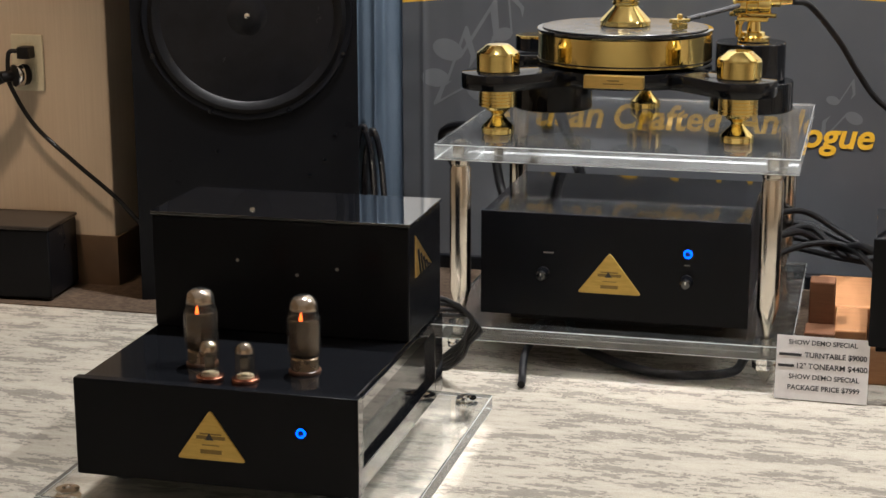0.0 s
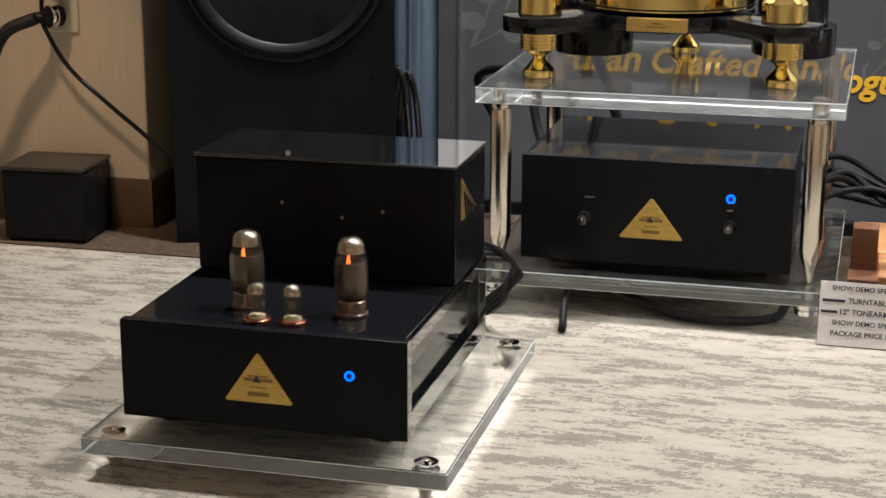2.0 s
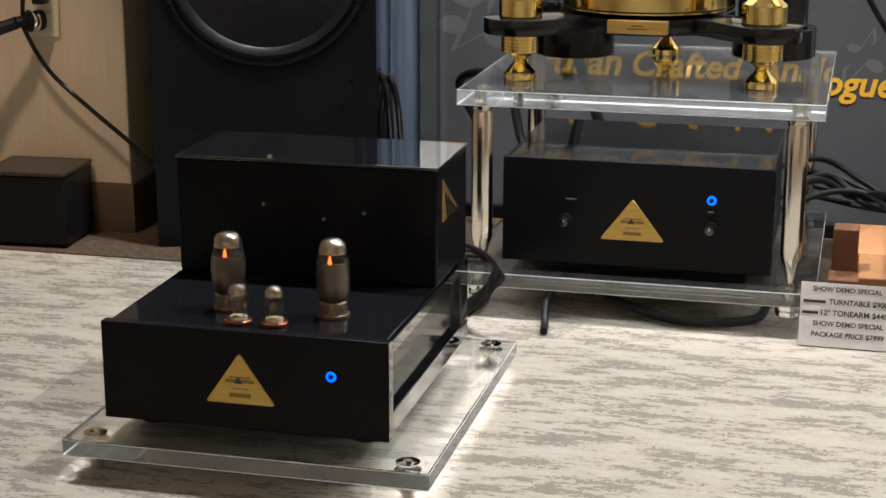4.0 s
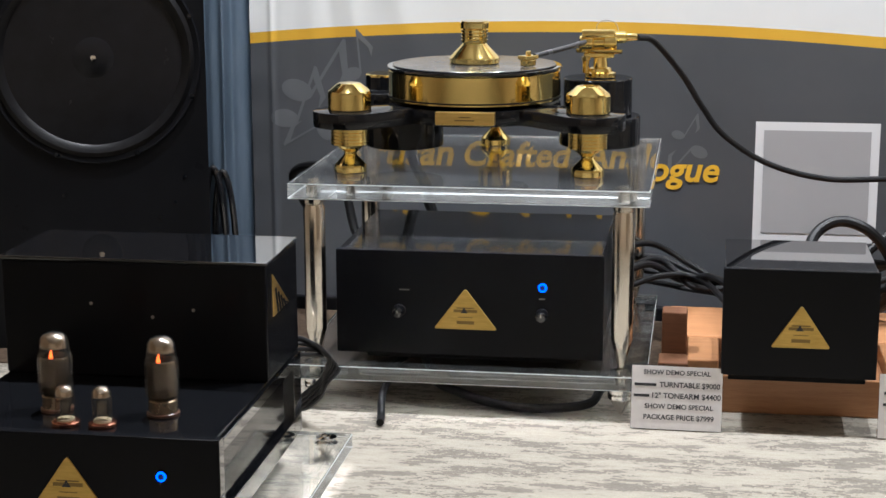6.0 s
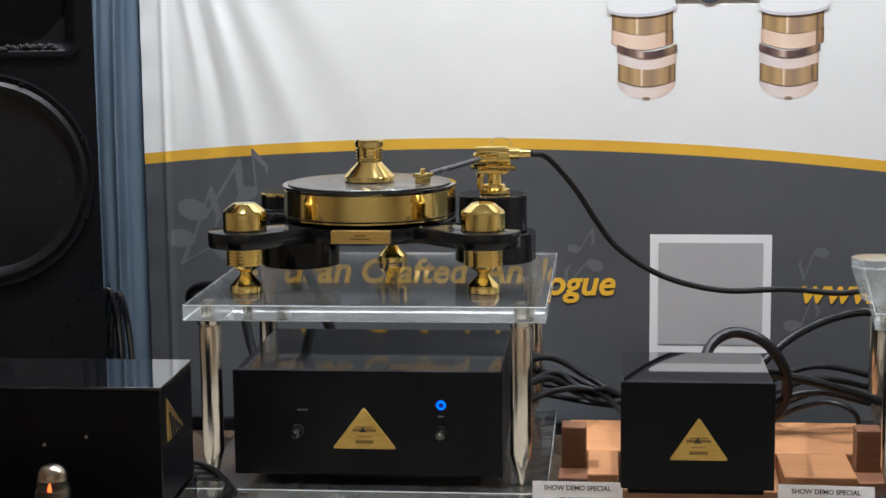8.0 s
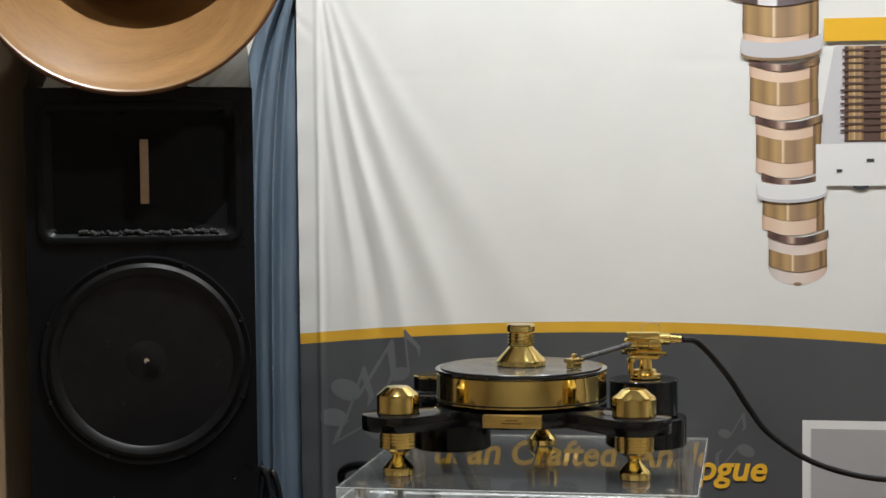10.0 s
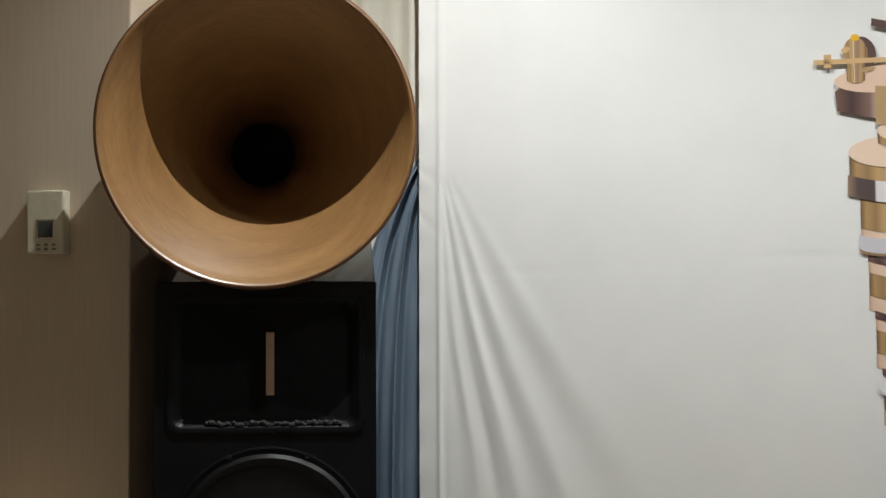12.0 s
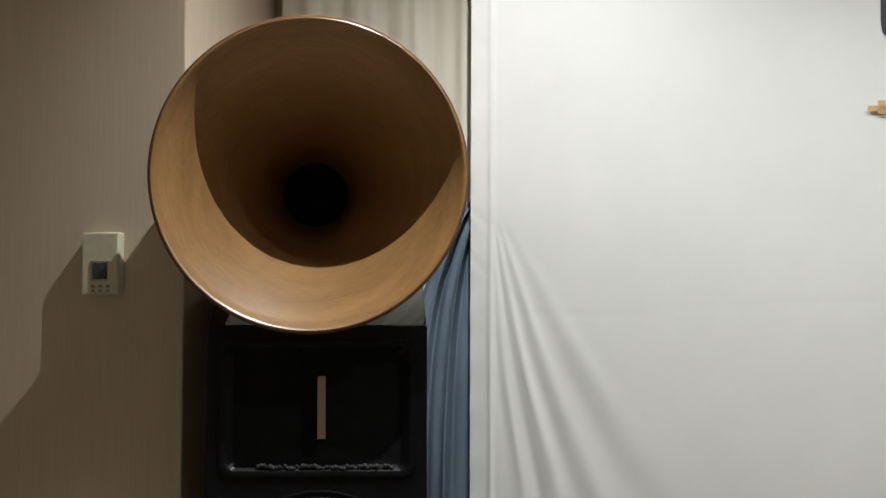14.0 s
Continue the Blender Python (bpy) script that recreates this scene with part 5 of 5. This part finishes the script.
def big_tube(x, y):
    tb = thing("power_valve", amp.matrix_basis @ pose(x, y, 0.1506), "glass power valve with silvered top and orange glow", "valve", "amplifier valves")
    part("socket", bm_lathe([(0.022, 0), (0.022, 0.003), (0.020, 0.0045)], 32), TUBE_BASE, tb, "dark socket ring")
    part("base", bm_lathe([(0.0195, 0.0046), (0.0195, 0.020), (0.0175, 0.022)], 32), worn(mat("metal_valve_base", (0.45, 0.36, 0.26), 0.25, 0.9), 20.0, 0.15, 0.35), tb, "brassy metal base")
    part("anode", bm_lathe([(0.0192, 0.026), (0.0200, 0.027), (0.0200, 0.0735), (0.0192, 0.0745), (0.0150, 0.0745), (0.0145, 0.070), (0.0, 0.070)], 36), PLATE_METAL, tb, "dark grey anode")
    part("mica", bm_lathe([(0.0205, 0.0748), (0.0205, 0.0755), (0.0165, 0.0755), (0.0165, 0.0748)], 28, closed=True), GETTER, tb, "pale mica ring")
    for u, z0, lean in ((-0.002, 0.0735, 8), (0.0015, 0.0745, -10), (0.0, 0.077, 4)):
        part("heater", bm_lathe([(0.0010, 0.0), (0.0013, 0.003), (0.0006, 0.009), (0.0, 0.010)], 10, pose(u, -0.0125, z0, 0, lean, 0)), FILAMENT, tb, "glowing orange heater")
    part("getter", bm_lathe([(0.0190, 0.087), (0.0188, 0.091), (0.0172, 0.0985), (0.0138, 0.1028), (0.0078, 0.1056), (0.0, 0.1068)], 32), GETTER, tb, "silvered getter dome")
    g = part("envelope", bm_lathe([(0.0185, 0.0222), (0.0222, 0.026), (0.0232, 0.032), (0.0232, 0.071), (0.0224, 0.0765), (0.0202, 0.081), (0.0198, 0.090), (0.0181, 0.099), (0.0145, 0.1038), (0.0082, 0.1068), (0.0, 0.1080)], 40), GLASS, tb, "clear glass envelope")
    g.visible_shadow = False
    return tb


def small_tube(x, y):
    tb = thing("signal_valve", amp.matrix_basis @ pose(x, y, 0.1506), "small glass signal valve on a copper ring", "valve", "amplifier valves")
    part("socket", bm_lathe([(0.0155, 0), (0.0165, 0.001), (0.0165, 0.005), (0.0150, 0.006)], 28), COPPER, tb, "copper socket ring")
    part("base", bm_lathe([(0.0105, 0.0062), (0.0105, 0.009)], 24), PLASTIC, tb)
    part("anode", bm_box(-0.0055, 0.0055, -0.004, 0.004, 0.016, 0.034, 0.0015), PLATE_METAL, tb)
    for s in (-0.006, 0.006):
        part("pin", bm_lathe([(0.0007, 0.009), (0.0007, 0.016)], 8, pose(s, 0, 0)), NICKEL, tb)
    part("getter", bm_lathe([(0.0113, 0.041), (0.0108, 0.047), (0.008, 0.052), (0.003, 0.0545), (0.0, 0.055)], 24), GETTER, tb, "silvered tip")
    g = part("envelope", bm_lathe([(0.0108, 0.0092), (0.0118, 0.013), (0.0118, 0.044), (0.011, 0.048), (0.0082, 0.0528), (0.0032, 0.0555), (0.0, 0.0562)], 28), GLASS, tb, "clear glass envelope")
    g.visible_shadow = False
    return tb


big_tube(-0.057, 0.108)
big_tube(0.0905, 0.108)
for ob in (small_tube(-0.021, 0.046), small_tube(0.028, 0.048)):
    ob.scale = (1.12, 1.12, 0.98)


# ---- cables ----
def cable(pts, r, label, name="cable"):
    c = thing(name, pose(0, 0, 0), label, "cable", "black cables")
    part("jacket", bm_sweep(pts, r, 10), RUBBER, c)
    return c


for k in range(4):
    e = 0.009 * k
    cable([(-0.25 + e, -0.27, 0.175 - 0.4 * e), (-0.19 + e, -0.20, 0.172 - e), (-0.160 + 0.6 * e, -0.185 + e, 0.160 - e), (-0.146 + 0.4 * e, -0.175 + e, 0.147 - e), (-0.135 + 0.3 * e, -0.165 + e, 0.129 - e), (-0.143, -0.155, 0.106 - 0.8 * e), (-0.158, -0.14, 0.082 - e), (-0.20, -0.12 + e, 0.045 - e), (-0.25, -0.08 + 2 * e, 0.012), (-0.31, 0.12 + 2 * e, 0.010)], 0.0036 if k else 0.0048, "thin black cable curving between amplifier and stand")
cable([(-0.062, -0.115, 0.008), (-0.066, -0.085, 0.012), (-0.072, -0.045, 0.030), (-0.072, 0.0, 0.041), (-0.06, 0.1, 0.041), (-0.03, 0.2, 0.040), (0.02, 0.3, 0.03), (0.1, 0.45, 0.012)], 0.0065, "black cable hanging under the stand")
cable([(-0.06, 0.30, 0.03), (-0.01, 0.08, 0.034), (0.06, 0.02, 0.022), (0.14, -0.01, 0.013), (0.22, -0.01, 0.013), (0.28, 0.0, 0.022), (0.30, 0.05, 0.036), (0.36, 0.14, 0.03), (0.40, 0.24, 0.012)], 0.008, "black cable sagging under the lower shelf")
cable([(-0.33, 0.60, 0.20), (-0.37, 0.57, 0.30), (-0.30, 0.50, 0.335), (-0.24, 0.45, 0.31), (-0.21, 0.42, 0.22), (-0.16, 0.38, 0.16)], 0.009, "thick black cable arching behind the stand")
cable([(-0.02, 0.60, 0.02), (-0.055, 0.585, 0.12), (-0.085, 0.575, 0.24), (-0.118, 0.57, 0.31), (-0.135, 0.565, 0.38), (-0.14, 0.50, 0.440), (-0.11, 0.36, 0.432)], 0.011, "black cable rising behind the stand to the turntable")
cable([(0.30, 0.372, 0.16), (0.36, 0.45, 0.165), (0.42, 0.50, 0.125), (0.48, 0.42, 0.15), (0.545, 0.186, 0.17)], 0.007, "black cable behind the wooden base")
cable([(0.28, 0.37, 0.14), (0.37, 0.50, 0.165), (0.45, 0.48, 0.115), (0.55, 0.47, 0.12), (0.7, 0.46, 0.115)], 0.007, "black cable behind the wooden base")
cable([(0.28, 0.38, 0.20), (0.36, 0.50, 0.195), (0.44, 0.52, 0.15), (0.52, 0.50, 0.11), (0.62, 0.47, 0.10)], 0.006, "black cable behind the wooden base")
cable([(0.29, 0.38, 0.12), (0.38, 0.46, 0.14), (0.46, 0.46, 0.135), (0.53, 0.19, 0.13)], 0.006, "black cable behind the wooden base")
cable([(0.64, 0.184, 0.20), (0.655, 0.27, 0.262), (0.70, 0.30, 0.288), (0.755, 0.30, 0.272), (0.795, 0.31, 0.22), (0.80, 0.33, 0.16), (0.775, 0.35, 0.12), (0.72, 0.38, 0.101)], 0.010, "thick black cable arching over the power supply")
cable([(0.76, 0.36, 0.22), (0.82, 0.40, 0.262), (0.90, 0.44, 0.29), (0.98, 0.46, 0.295), (1.08, 0.45, 0.25)], 0.008, "black cable draped behind the power supply")
cable([(0.735, 0.30, 0.215), (0.82, 0.32, 0.20), (0.90, 0.34, 0.175), (1.0, 0.36, 0.14), (1.08, 0.38, 0.10)], 0.009, "black cable draped behind the power supply")
cable([(0.70, 0.20, 0.13), (0.78, 0.32, 0.155), (0.86, 0.36, 0.165), (0.96, 0.38, 0.14)], 0.006, "black cable draped behind the power supply")
cable([(0.79, 0.40, 0.10), (0.82, 0.33, 0.14), (0.87, 0.28, 0.165), (0.915, 0.26, 0.15), (0.93, 0.28, 0.10)], 0.005, "grey-black cable coiled on the wooden base")
JACKET = worn(mat("glossy_black_jacket", (0.012, 0.012, 0.014), 0.12, coat=1.0), 25.0, 0.08, 0.2)
hang = [(-0.535, 0.55, 0.02), (-0.545, 0.53, 0.16), (-0.538, 0.52, 0.27), (-0.524, 0.52, 0.322), (-0.508, 0.52, 0.27), (-0.502, 0.53, 0.15), (-0.506, 0.55, 0.02)]
for shift in (0.0, 0.016):
    loop = cable([(x + shift, y + shift, z * (1 - shift * 2)) for x, y, z in hang], 0.0065, "glossy black cable hung in a loop by the loudspeaker")
    loop.children[0].data.materials[0] = JACKET

for k, (dz, dy) in enumerate(((0.0, 0.0), (-0.016, 0.02), (-0.03, -0.01), (0.012, 0.03))):
    cable([(0.31, 0.58 + dy * 0.3, 0.14 + dz), (0.38, 0.56 + dy, 0.135 + dz), (0.45, 0.53 + dy, 0.118 + dz * 0.6), (0.54, 0.50 + dy, 0.11 + dz * 0.3), (0.66, 0.48 + dy, 0.106 + 0.006 * k)], 0.006, "black cable bundled behind the wooden base")
for k, (dz, dy) in enumerate(((0.0, 0.0), (0.02, 0.02), (-0.025, -0.01))):
    cable([(0.72, 0.45 + dy, 0.11 + 0.006 * k), (0.79, 0.46 + dy, 0.14 + dz), (0.87, 0.47 + dy, 0.165 + dz), (0.96, 0.48 + dy, 0.15 + dz), (1.06, 0.50 + dy, 0.11 + dz)], 0.006, "black cable bundled behind the power supply")
